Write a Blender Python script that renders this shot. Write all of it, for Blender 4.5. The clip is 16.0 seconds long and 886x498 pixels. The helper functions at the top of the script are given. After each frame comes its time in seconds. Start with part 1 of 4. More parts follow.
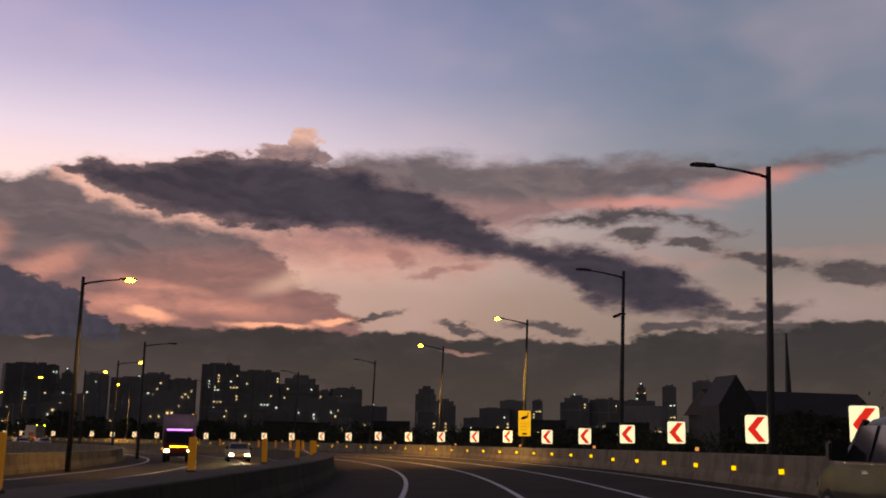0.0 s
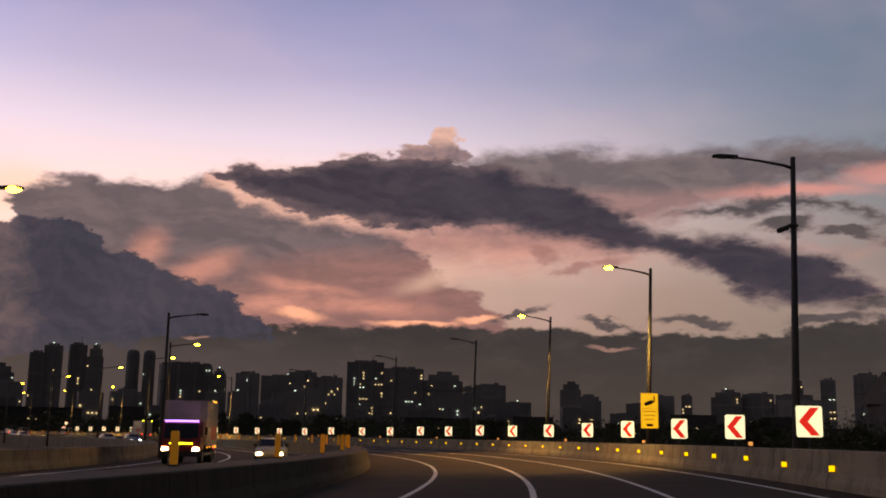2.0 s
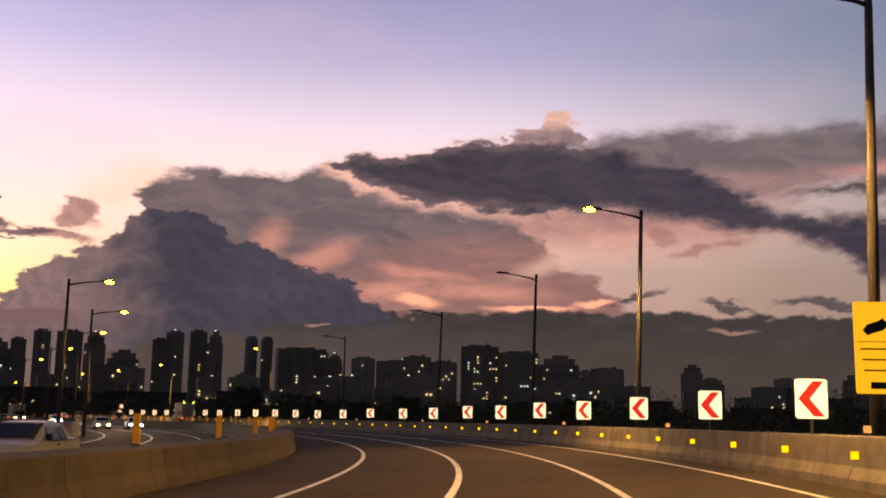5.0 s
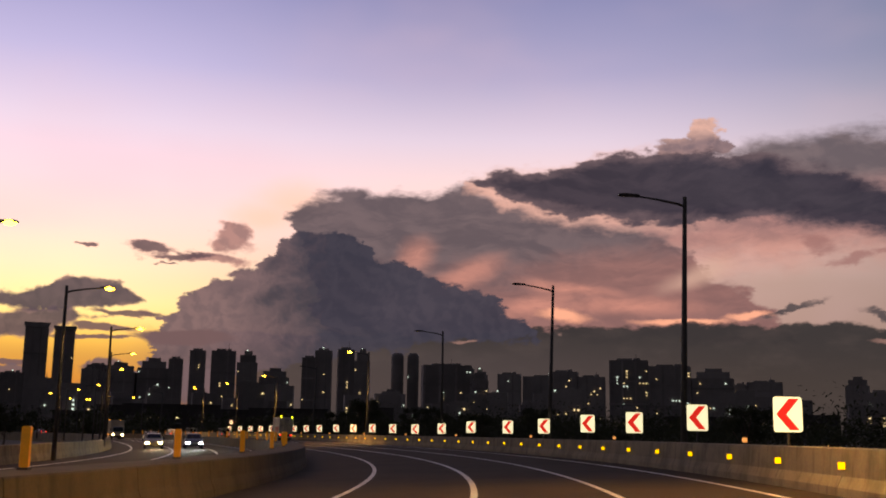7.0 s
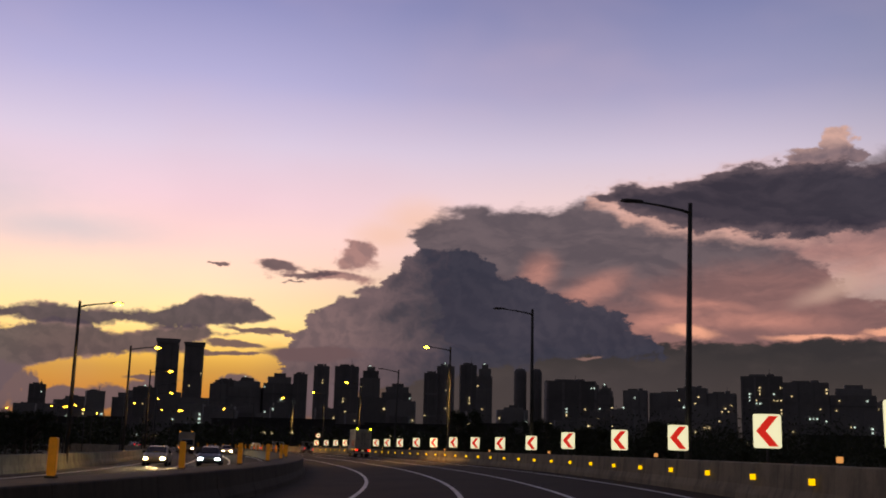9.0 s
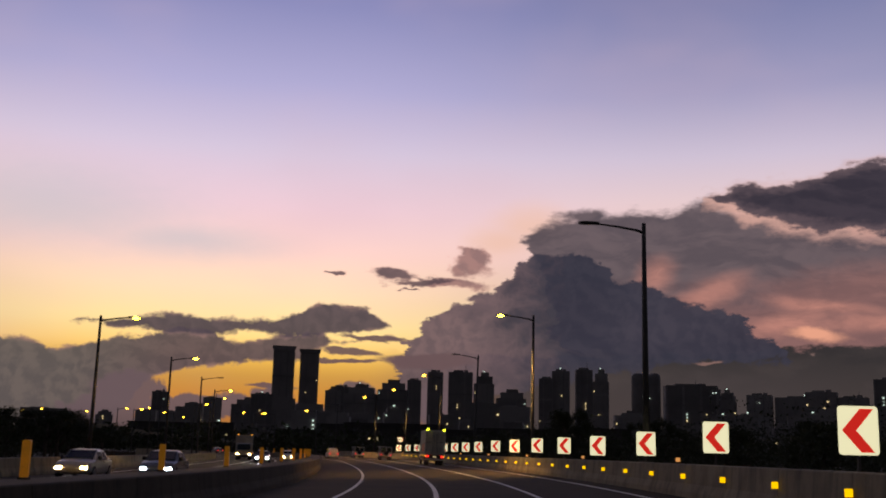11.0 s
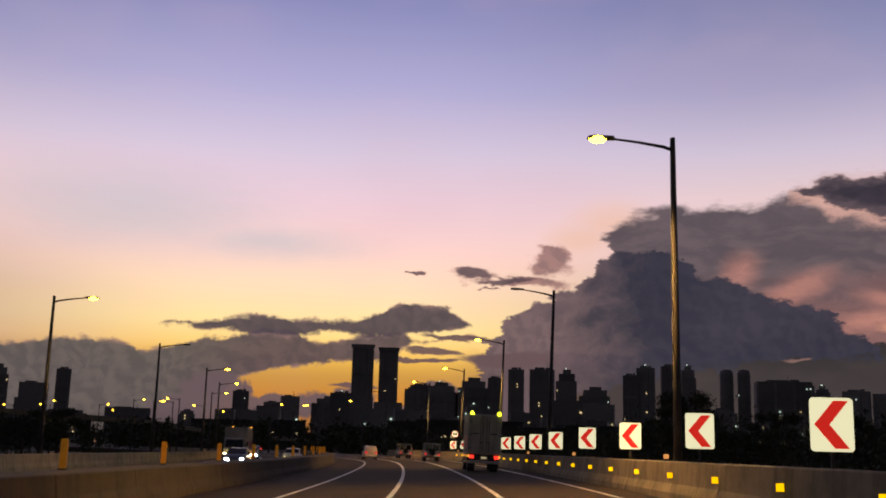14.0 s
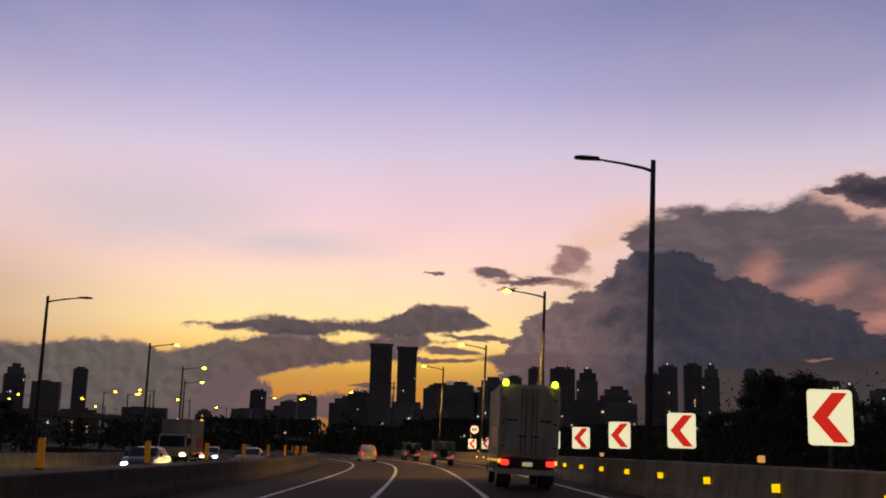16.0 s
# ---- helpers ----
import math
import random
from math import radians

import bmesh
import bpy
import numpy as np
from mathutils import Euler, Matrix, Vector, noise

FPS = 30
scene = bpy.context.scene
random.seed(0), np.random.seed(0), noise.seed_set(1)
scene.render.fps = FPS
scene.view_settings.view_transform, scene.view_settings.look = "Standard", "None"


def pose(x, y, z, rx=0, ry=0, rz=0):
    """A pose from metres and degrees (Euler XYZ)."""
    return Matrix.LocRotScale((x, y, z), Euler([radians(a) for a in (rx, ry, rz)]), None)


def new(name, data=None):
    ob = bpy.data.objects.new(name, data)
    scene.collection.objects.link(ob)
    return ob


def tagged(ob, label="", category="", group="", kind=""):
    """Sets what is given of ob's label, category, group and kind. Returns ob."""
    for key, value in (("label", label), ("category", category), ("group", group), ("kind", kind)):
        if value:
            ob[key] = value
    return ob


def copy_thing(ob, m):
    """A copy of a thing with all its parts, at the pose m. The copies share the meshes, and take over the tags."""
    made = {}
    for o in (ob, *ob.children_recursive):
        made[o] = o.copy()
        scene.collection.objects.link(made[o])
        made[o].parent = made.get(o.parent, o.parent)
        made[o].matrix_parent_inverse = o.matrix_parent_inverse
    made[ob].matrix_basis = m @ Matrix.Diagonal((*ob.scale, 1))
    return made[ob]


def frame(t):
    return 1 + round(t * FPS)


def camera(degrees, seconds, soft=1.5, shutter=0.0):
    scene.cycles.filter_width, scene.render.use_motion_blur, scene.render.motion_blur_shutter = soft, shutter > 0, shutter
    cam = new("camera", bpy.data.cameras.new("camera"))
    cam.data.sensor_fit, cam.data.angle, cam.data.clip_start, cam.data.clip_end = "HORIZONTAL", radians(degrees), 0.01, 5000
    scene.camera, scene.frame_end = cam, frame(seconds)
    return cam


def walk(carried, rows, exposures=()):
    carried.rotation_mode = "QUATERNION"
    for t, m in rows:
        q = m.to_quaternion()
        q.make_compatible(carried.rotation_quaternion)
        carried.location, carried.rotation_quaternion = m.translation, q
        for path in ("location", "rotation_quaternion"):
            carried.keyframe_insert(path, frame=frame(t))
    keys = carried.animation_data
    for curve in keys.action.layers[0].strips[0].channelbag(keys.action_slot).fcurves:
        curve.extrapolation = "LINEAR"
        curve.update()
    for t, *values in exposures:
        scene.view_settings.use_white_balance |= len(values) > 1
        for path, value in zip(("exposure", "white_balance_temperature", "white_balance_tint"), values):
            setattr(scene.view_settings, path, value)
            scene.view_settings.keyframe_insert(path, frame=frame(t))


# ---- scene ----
cam = camera(46.1, 16.0, soft=1.9)
# seconds, x, y, z, yaw, pitch, lean to the right
PATH = [
    (0, 0.00, 0.00, 1.35, 0.09, 10.60, -1.06),
    (0.5, 1.20, 5.57, 1.35, 1.61, 10.47, -0.65),
    (1, 2.05, 10.95, 1.35, 3.72, 10.32, -0.60),
    (1.5, 2.60, 16.16, 1.35, 6.40, 10.25, -0.90),
    (2, 3.02, 21.48, 1.35, 8.03, 10.27, -1.00),
    (2.5, 3.37, 27.07, 1.35, 9.09, 10.21, -1.09),
    (3, 3.61, 33.03, 1.35, 9.59, 9.96, -1.15),
    (5.5, 2.36, 63.55, 1.35, 16.41, 9.25, -0.91),
    (6, 1.38, 69.93, 1.35, 18.58, 9.46, -0.85),
    (6.5, 0.18, 76.41, 1.35, 20.73, 9.87, -0.84),
    (7, -1.28, 82.98, 1.35, 22.54, 10.12, -0.83),
    (7.5, -2.88, 89.28, 1.35, 24.12, 10.32, -0.78),
    (8, -4.82, 95.72, 1.35, 25.92, 10.40, -0.91),
    (8.5, -6.94, 102.09, 1.35, 27.77, 10.76, -1.21),
    (9, -9.28, 108.49, 1.35, 29.41, 10.89, -1.40),
    (11.5, -24.03, 140.30, 1.35, 37.21, 11.23, -1.47),
    (12, -27.58, 146.37, 1.35, 38.47, 11.38, -1.47),
    (12.5, -31.41, 152.43, 1.35, 39.37, 11.32, -1.51),
    (13, -35.32, 158.16, 1.35, 40.13, 11.20, -1.61),
    (13.5, -39.57, 163.96, 1.35, 40.25, 11.06, -1.48),
    (14, -44.00, 169.81, 1.35, 40.22, 10.93, -1.46),
    (14.5, -48.56, 175.57, 1.35, 40.16, 10.71, -1.28),
    (15, -53.19, 181.25, 1.35, 40.36, 10.79, -1.29),
    (15.5, -57.96, 187.04, 1.35, 40.85, 10.90, -1.38),
    (16, -62.74, 192.70, 1.35, 41.27, 10.92, -1.46),
]
walk(cam, [(t, pose(x, y, z, 90 + p, 0, w) @ pose(0, 0, 0, 0, 0, -r)) for t, x, y, z, w, p, r in PATH],
     exposures=[(0, 0.22, 7400, 6), (1.5, 0.27, 7450, 6), (2.3, 0.25, 7400, 6), (3, 0.34, 7350, 6), (5.5, 0.32, 7450, 9), (6, 0.18, 7300, 9), (7, 0.16, 7250, 9), (8.5, 0.03, 6950, 7), (9, -0.06, 6800, 6), (12, -0.16, 6700, 6), (16, -0.14, 6700, 6)])


# ---- sky and light: dusk, the sun just under the horizon in the north-west ----
def lin(r, g, b):
    return tuple(((c / 255) / 12.92 if c / 255 <= 0.04045 else ((c / 255 + 0.055) / 1.055) ** 2.4) for c in (r, g, b)) + (1.0,)


class Tree:
    """Short names for shader nodes."""

    def __init__(self, tree):
        self.tree = tree

    def node(self, kind, **props):
        n = self.tree.nodes.new(kind)
        for key, value in props.items():
            setattr(n, key, value)
        return n

    def link(self, value, socket):
        if isinstance(value, bpy.types.NodeSocket):
            self.tree.links.new(value, socket)
        else:
            socket.default_value = value

    def math(self, op, a, b=0.0, c=0.0, clamp=False):
        n = self.node("ShaderNodeMath", operation=op, use_clamp=clamp)
        for value, socket in zip((a, b, c), n.inputs):
            self.link(value, socket)
        return n.outputs[0]

    def ramp(self, fac, stops):
        n = self.node("ShaderNodeValToRGB")
        while len(n.color_ramp.elements) < len(stops):
            n.color_ramp.elements.new(0.5)
        for e, (p, c) in zip(n.color_ramp.elements, stops):
            e.position, e.color = p, c
        self.link(fac, n.inputs[0])
        return n.outputs[0]

    def step(self, value, low, high):
        n = self.node("ShaderNodeMapRange", interpolation_type="SMOOTHSTEP")
        for v, s in zip((value, low, high, 0.0, 1.0), n.inputs[:5]):
            self.link(v, s)
        return n.outputs[0]

    def mix(self, fac, a, b, blend="MIX"):
        n = self.node("ShaderNodeMix", data_type="RGBA", blend_type=blend)
        self.link(fac, n.inputs[0])
        self.link(a, n.inputs[6])
        self.link(b, n.inputs[7])
        return n.outputs[2]

    def noise(self, vector, scale, detail=4.0, rough=0.55, out=0):
        n = self.node("ShaderNodeTexNoise")
        self.link(vector, n.inputs["Vector"])
        n.inputs["Scale"].default_value, n.inputs["Detail"].default_value, n.inputs["Roughness"].default_value = scale, detail, rough
        return n.outputs[out]


def make_sky():
    world = bpy.data.worlds.new("dusk_sky")
    scene.world = world
    world.use_nodes = True
    world.node_tree.nodes.clear()
    T = Tree(world.node_tree)
    way = T.node("ShaderNodeTexCoord").outputs["Generated"]
    sep = T.node("ShaderNodeSeparateXYZ")
    T.link(way, sep.inputs[0])
    x, y, z = sep.outputs
    az = T.math("DEGREES", T.math("ARCTAN2", T.math("MULTIPLY", x, -1.0), y))
    el = T.math("DEGREES", T.math("ARCSINE", z))
    flat = T.node("ShaderNodeCombineXYZ")
    T.link(az, flat.inputs[0])
    T.link(el, flat.inputs[1])
    flat = flat.outputs[0]
    # edges of the clouds are torn by noise at two sizes
    stretch = T.node("ShaderNodeVectorMath", operation="MULTIPLY")
    T.link(flat, stretch.inputs[0])
    stretch.inputs[1].default_value = (0.6, 1.25, 1.0)
    wide = stretch.outputs[0]

    def torn(amount, scale, detail=5.0, source=None):
        c = T.noise(source or wide, scale, detail, 0.6, out=1)
        n = T.node("ShaderNodeVectorMath", operation="MULTIPLY_ADD")
        T.link(c, n.inputs[0])
        n.inputs[1].default_value = (amount * 1.6, amount, 0.0)
        n.inputs[2].default_value = (-0.5 * amount * 1.6, -0.5 * amount, 0.0)
        m = T.node("ShaderNodeVectorMath", operation="ADD")
        T.link(n.outputs[0], m.inputs[0])
        T.link(flat, m.inputs[1])
        return m.outputs[0]

    puffy, wispy, plain = torn(2.2, 0.55, 7.0), torn(2.0, 0.28, 6.0), torn(1.0, 0.3, 4.0)

    chain = []
    ragged = T.math("MULTIPLY_ADD", T.noise(wide, 1.5, 6.0, 0.58), 0.26, -0.13)

    def bank(source, lumps, blend=0.3, edge=None):
        """Signed depth inside a bank made of lumps (azimuth, elevation, half width, half height, tilt): 1 in the heart, 0 at the rim."""
        total = None
        for a, e, ra, re, tilt in lumps:
            m = T.node("ShaderNodeMapping", vector_type="TEXTURE")
            if chain:
                # a vanishing link to the lump before, so that the lumps are worked out one by one
                c = T.node("ShaderNodeVectorMath", operation="MULTIPLY_ADD")
                T.link(chain[-1], c.inputs[0])
                c.inputs[1].default_value = (1e-7, 1e-7, 0.0)
                T.link(source, c.inputs[2])
                T.link(c.outputs[0], m.inputs[0])
            else:
                T.link(source, m.inputs[0])
            m.inputs[1].default_value = (a, e, 0.0)
            m.inputs[2].default_value = (0.0, 0.0, radians(tilt))
            m.inputs[3].default_value = (ra, re, 1.0)
            n = T.node("ShaderNodeVectorMath", operation="LENGTH")
            T.link(m.outputs[0], n.inputs[0])
            total = n.outputs["Value"] if total is None else T.math("SMOOTH_MIN", total, n.outputs["Value"], blend)
            chain.append(total)
        return T.math("ADD", T.math("SUBTRACT", 1.0, total), edge or ragged)

    # clear sky: three columns of colour, by the angle from the afterglow
    up = T.math("DIVIDE", el, 90.0, clamp=True)

    def column(*stops):
        return T.ramp(up, [(e / 90, lin(*c)) for e, c in stops])

    west = column((0, (215, 130, 50)), (2.6, (246, 158, 44)), (4.6, (256, 196, 86)), (6.5, (262, 228, 158)), (8.5, (260, 222, 188)), (10.5, (255, 211, 204)), (13, (238, 203, 217)),
                  (16, (212, 196, 222)), (19.5, (176, 170, 213)), (24, (138, 138, 188)), (38, (62, 64, 98)), (90, (26, 30, 48)))
    midway = column((0, (150, 118, 118)), (4, (180, 142, 133)), (8, (190, 157, 150)), (11, (240, 205, 202)), (13.5, (244, 214, 220)), (16, (218, 203, 228)),
                    (19.5, (168, 164, 205)), (24, (132, 135, 183)), (38, (64, 70, 106)), (90, (26, 30, 48)))
    east = column((0, (110, 104, 108)), (5, (129, 116, 113)), (8, (137, 123, 120)), (11, (127, 123, 130)), (14, (117, 125, 141)), (18, (106, 120, 145)),
                  (24, (95, 113, 143)), (38, (50, 60, 82)), (90, (26, 30, 48)))
    west = T.mix(1.0, west, (1.17, 1.17, 1.17, 1.0), "MULTIPLY")
    side = T.math("SUBTRACT", az, 47.0)
    side = T.math("ABSOLUTE", T.math("SUBTRACT", T.math("MODULO", T.math("ADD", side, 540.0), 360.0), 180.0))
    col = T.mix(T.step(side, 4.0, 27.0), west, midway)
    col = T.mix(T.step(side, 30.0, 66.0), col, east)
    # thin uneven haze in the clear part
    col = T.mix(T.math("MULTIPLY", T.step(T.noise(wide, 0.09, 3.0), 0.42, 0.75), 0.22), col, lin(226, 190, 206))
    col = T.mix(T.math("MULTIPLY", T.step(side, 75.0, 130.0), 0.75), col, lin(34, 36, 48))

    cool = bank(plain, [(57, 12.2, 9, 2.6, 0), (50, 10.8, 6, 1.2, 0)])
    col = T.mix(T.math("MULTIPLY", T.step(cool, -0.4, 1.0), 0.55), col, lin(196, 200, 214))
    grain = T.noise(wide, 0.45, 6.0, 0.6)
    coarse = T.noise(wide, 0.16, 5.0, 0.6)

    # relief of the clouds: light comes low from the afterglow
    def shifted(vector, dx, dy):
        n = T.node("ShaderNodeVectorMath", operation="ADD")
        T.link(vector, n.inputs[0])
        n.inputs[1].default_value = (dx, dy, 0.0)
        return n.outputs[0]

    soft_way = torn(2.4, 0.3, 3.0)
    drawn = T.node("ShaderNodeVectorMath", operation="MULTIPLY")
    T.link(soft_way, drawn.inputs[0])
    drawn.inputs[1].default_value = (0.5, 1.35, 1.0)
    drawn = drawn.outputs[0]
    folds = T.math("SUBTRACT", T.noise(drawn, 0.42, 7.0, 0.6), T.noise(shifted(drawn, 0.28, -0.5), 0.42, 7.0, 0.6))
    relief = T.mix(T.step(folds, -0.12, 0.12), (0.76, 0.77, 0.81, 1.0), (1.26, 1.19, 1.14, 1.0))

    # rounded swellings for the heaped clouds
    def swelling(vector):
        a = T.math("ABSOLUTE", T.math("SUBTRACT", T.noise(vector, 0.62, 1.0, 0.5), 0.5))
        b = T.math("ABSOLUTE", T.math("SUBTRACT", T.noise(vector, 1.5, 3.0, 0.55), 0.5))
        return T.math("ADD", T.math("MULTIPLY", a, 1.3), T.math("MULTIPLY", b, 0.75))

    heaped = torn(1.0, 0.4, 3.0, flat)
    swell = swelling(heaped)
    bulge = T.math("SUBTRACT", swell, 0.2)
    slope = T.math("SUBTRACT", swell, swelling(shifted(heaped, 0.3, -0.25)))
    knobs = T.mix(T.step(slope, -0.16, 0.16), (0.8, 0.81, 0.85, 1.0), (1.22, 1.15, 1.1, 1.0))

    def lay(col, mask, rim, heart, strength=1.0, tint=None, form=None):
        if tint is not None:
            form = form or relief
            heart, rim = T.mix(0.75, heart, form, "MULTIPLY"), T.mix(0.5, rim, form, "MULTIPLY")
        return T.mix(T.math("MULTIPLY", mask, strength), col, T.mix(tint, rim, heart) if tint is not None else heart)

    smooth_way = torn(1.5, 0.2, 3.0)
    frayed = torn(2.6, 0.42, 7.0)
    tatters = T.math("MULTIPLY_ADD", T.noise(wide, 0.8, 7.0, 0.62), 1.6, -0.85)

    # long clouds lie between an upper and a lower line, each a row of (azimuth, elevation)
    def parted(vector):
        n = T.node("ShaderNodeSeparateXYZ")
        T.link(vector, n.inputs[0])
        return T.math("DIVIDE", T.math("ADD", n.outputs[0], 30.0), 120.0), n.outputs[1]

    rough_way, fine_way, calm_way = parted(torn(2.6, 0.55, 9.0)), parted(torn(1.9, 0.8, 8.0)), parted(torn(0.8, 0.9, 7.0))

    def line(way, points):
        stops = sorted(((a + 30) / 120, (e / 20,) * 3 + (1.0,)) for a, e in points)
        return T.math("MULTIPLY", T.ramp(way[0], stops), 20.0)

    def over(way, points):
        """Degrees above the line."""
        return T.math("SUBTRACT", way[1], line(way, points))

    def under(way, points):
        return T.math("SUBTRACT", line(way, points), way[1])

    def band(way, upper, lower, tear=2.2):
        """Depth in degrees inside a long cloud; the lines cross at its ends."""
        (a0, e0), (a1, e1) = min(upper), max(upper)
        upper = [(a0 - 0.7, e0 - 4)] * (a0 > -29) + upper + [(a1 + 0.7, e1 - 4)] * (a1 < 89)
        depth = T.math("MINIMUM", under(way, upper), over(way, lower))
        return T.math("ADD", depth, T.math("MULTIPLY", ragged, tear))

    # high mauve sheet over the eastern part, rosy underneath
    sheet = band(rough_way, [(9, 14.9), (4, 15.6), (0, 15.9), (-7, 15.6), (-14, 15.3), (-20, 15.2), (-24, 14.8)],
                 [(9, 15.0), (4, 13.4), (0, 12.2), (-4, 11.3), (-7, 12.3), (-11, 13.2), (-14, 13.5), (-20, 14.2), (-24, 14.9)])
    col = lay(col, T.step(sheet, -0.45, 0.75), lin(142, 112, 116), lin(100, 90, 98), 0.94, T.step(T.math("ADD", el, T.math("MULTIPLY", coarse, 1.6)), 13.6, 14.6))
    rose = bank(wispy, [(-11.5, 13.1, 4.2, 0.5, 2), (-16.5, 13.8, 3.6, 0.55, -6)])
    col = lay(col, T.step(rose, -0.35, 0.8), None, lin(206, 140, 136), 0.8)

    # rosy veil hanging from the long cloud, thinning downwards
    veil = T.math("MULTIPLY", T.step(over(rough_way, [(20, 13.6), (15, 11.2), (12, 10.3), (9, 9.5), (4, 9.3), (0, 9.6), (-3, 10.2), (-6, 10.6)]), -1.6, 1.3),
                  T.step(under(rough_way, [(22.5, 9.0), (21, 14.0), (15, 12.8), (4, 12.4), (-3, 11.2), (-6, 10.4)]), -0.1, 0.5))
    col = lay(col, veil, lin(186, 134, 128), lin(148, 108, 110), 0.9, T.step(T.math("ADD", el, T.math("MULTIPLY", coarse, 2.4)), 10.6, 12.6))
    # mauve mass in the middle, salmon where it thins below
    fringe = bank(smooth_way, [(31.0, 12.4, 2.0, 1.0, 0), (32.4, 11.6, 1.7, 0.8, 0)])
    col = lay(col, T.step(fringe, -0.7, 0.9), None, lin(252, 204, 186), 0.75)
    mass = band(rough_way, [(31.6, 11.8), (30.9, 12.4), (29.6, 13.0), (27.5, 13.45), (25.7, 13.2), (23.2, 13.4), (21.4, 13.8), (19.2, 13.3), (17, 12.6), (14.9, 11.9), (11.8, 11.2), (9.9, 10.7), (9.0, 10.0),
                            (8.4, 8.9), (6.2, 8.1), (5.2, 7.0), (4.4, 6.2), (3.8, 5.2)], [(31.6, 12.1), (30.8, 11.3), (30.0, 9.0), (29.3, 5.0), (3.8, 5.0)])
    warm = T.step(T.math("ADD", T.math("MULTIPLY", T.math("SUBTRACT", coarse, 0.5), 7.0), T.math("SUBTRACT", el, T.math("MULTIPLY", T.math("SUBTRACT", 22.0, az), 0.09))), 7.6, 10.2)
    col = lay(col, T.step(mass, -0.25, 0.45), lin(136, 100, 101), lin(97, 86, 95), 0.97, warm)
    salmon = bank(plain, [(24.0, 9.7, 1.3, 1.0, -30), (21.4, 8.6, 2.4, 0.7, -24), (15.5, 8.0, 3.0, 0.4, 8), (12.5, 7.0, 4.0, 0.5, 0), (17.5, 7.0, 2.6, 0.7, -14)])
    col = lay(col, T.math("MULTIPLY", T.step(salmon, -0.4, 0.9), T.step(mass, 0.0, 0.3)), None, T.mix(0.6, lin(208, 144, 132), relief, "MULTIPLY"), 0.6)
    gap = bank(smooth_way, [(8.6, 8.7, 2.2, 0.7, -18)])
    col = lay(col, T.step(gap, -0.3, 0.9), None, lin(206, 168, 156), 0.7)
    ember = bank(wispy, [(15.8, 6.35, 1.8, 0.42, 0), (9.5, 6.3, 3.0, 0.22, 0), (6.2, 6.5, 1.6, 0.2, 0)])
    col = lay(col, T.step(ember, -0.1, 0.7), None, lin(252, 176, 148), 0.9)

    # the long dark cloud with its lit head, a bright rim below its western end
    head = bank(puffy, [(8.1, 15.8, 0.95, 0.95, 0), (9.4, 15.4, 1.5, 0.6, 8), (7.2, 15.4, 1.0, 0.6, 0)], 0.3, T.math("MULTIPLY", bulge, 0.6))
    col = lay(col, T.step(head, -0.05, 0.25), lin(206, 166, 160), lin(130, 111, 120), 1.0, T.step(T.math("ADD", el, T.math("MULTIPLY", grain, -1.6)), 15.6, 14.7), knobs)
    DARK_TOP = [(21.2, 13.9), (20.4, 14.2), (17.6, 14.45), (15.1, 14.75), (13.2, 15.1), (10.9, 15.4), (8.7, 15.4), (6.7, 15.1), (3.9, 14.6), (0.7, 13.7), (-1.8, 12.5), (-3.3, 11.6), (-5.6, 10.95), (-8.3, 10.7), (-11.9, 9.9), (-14, 8.6), (-15.5, 7.4)]
    DARK_LOW = [(21.2, 14.1), (20.4, 13.7), (19.1, 12.95), (17.5, 12.3), (14.9, 11.85), (11.8, 11.6), (8.6, 11.35), (3.9, 11.2), (0.4, 10.6), (-3.8, 9.9), (-6.8, 8.9), (-7.8, 8.0), (-9.6, 7.2), (-11.8, 6.9), (-14, 7.0), (-15.5, 7.4)]
    rim = band(fine_way, [(a, e + 0.1) for a, e in DARK_TOP], [(a + 0.3, e - 0.4) for a, e in DARK_LOW])
    col = lay(col, T.math("MULTIPLY", T.step(rim, -0.35, 0.5), T.step(az, 5.0, 15.0)), None, T.mix(0.6, lin(214, 168, 160), relief, "MULTIPLY"), 0.85)
    dark = band(fine_way, DARK_TOP, DARK_LOW)
    dim = T.math("ADD", dark, T.math("MULTIPLY", T.math("SUBTRACT", grain, 0.5), 1.6))
    melt = T.math("MULTIPLY_ADD", T.step(az, 8.0, 0.0), 0.35, 0.16)
    col = lay(col, T.step(dark, T.math("MULTIPLY", melt, -0.8), melt), lin(92, 79, 89), lin(55, 52, 66), 0.98, T.step(dim, 0.0, 0.75))

    # torn scraps east of it
    torn_strip = band(fine_way, [(-3.3, 12.0), (-6, 12.45), (-9.3, 13.0), (-12.3, 12.7), (-15.2, 11.9), (-17.8, 11.0)], [(-3.3, 12.05), (-6, 11.85), (-9.3, 11.75), (-12.3, 11.95), (-15.2, 11.25), (-17.8, 11.1)])
    col = lay(col, T.step(torn_strip, -0.1, 0.4), lin(108, 95, 100), lin(72, 67, 75), 0.93, T.step(torn_strip, 0.05, 0.5))
    scraps = bank(frayed, [(-10.4, 11.2, 2.2, 0.5, 0), (-14.0, 10.9, 2.4, 0.4, 8), (-17.6, 9.7, 2.8, 0.6, 8), (-21.8, 8.9, 3.2, 0.7, 10), (-16.4, 7.35, 3.6, 0.55, -5), (-28, 9.0, 5, 1.0, 0), (-5.6, 6.45, 2.9, 0.3, 4),
                           (3.6, 6.75, 2.2, 0.2, -6), (-1.2, 6.4, 2.0, 0.2, 4), (-12.5, 6.3, 2.6, 0.4, 0), (-18, 6.5, 5.0, 0.5, 0)], 0.2, tatters)
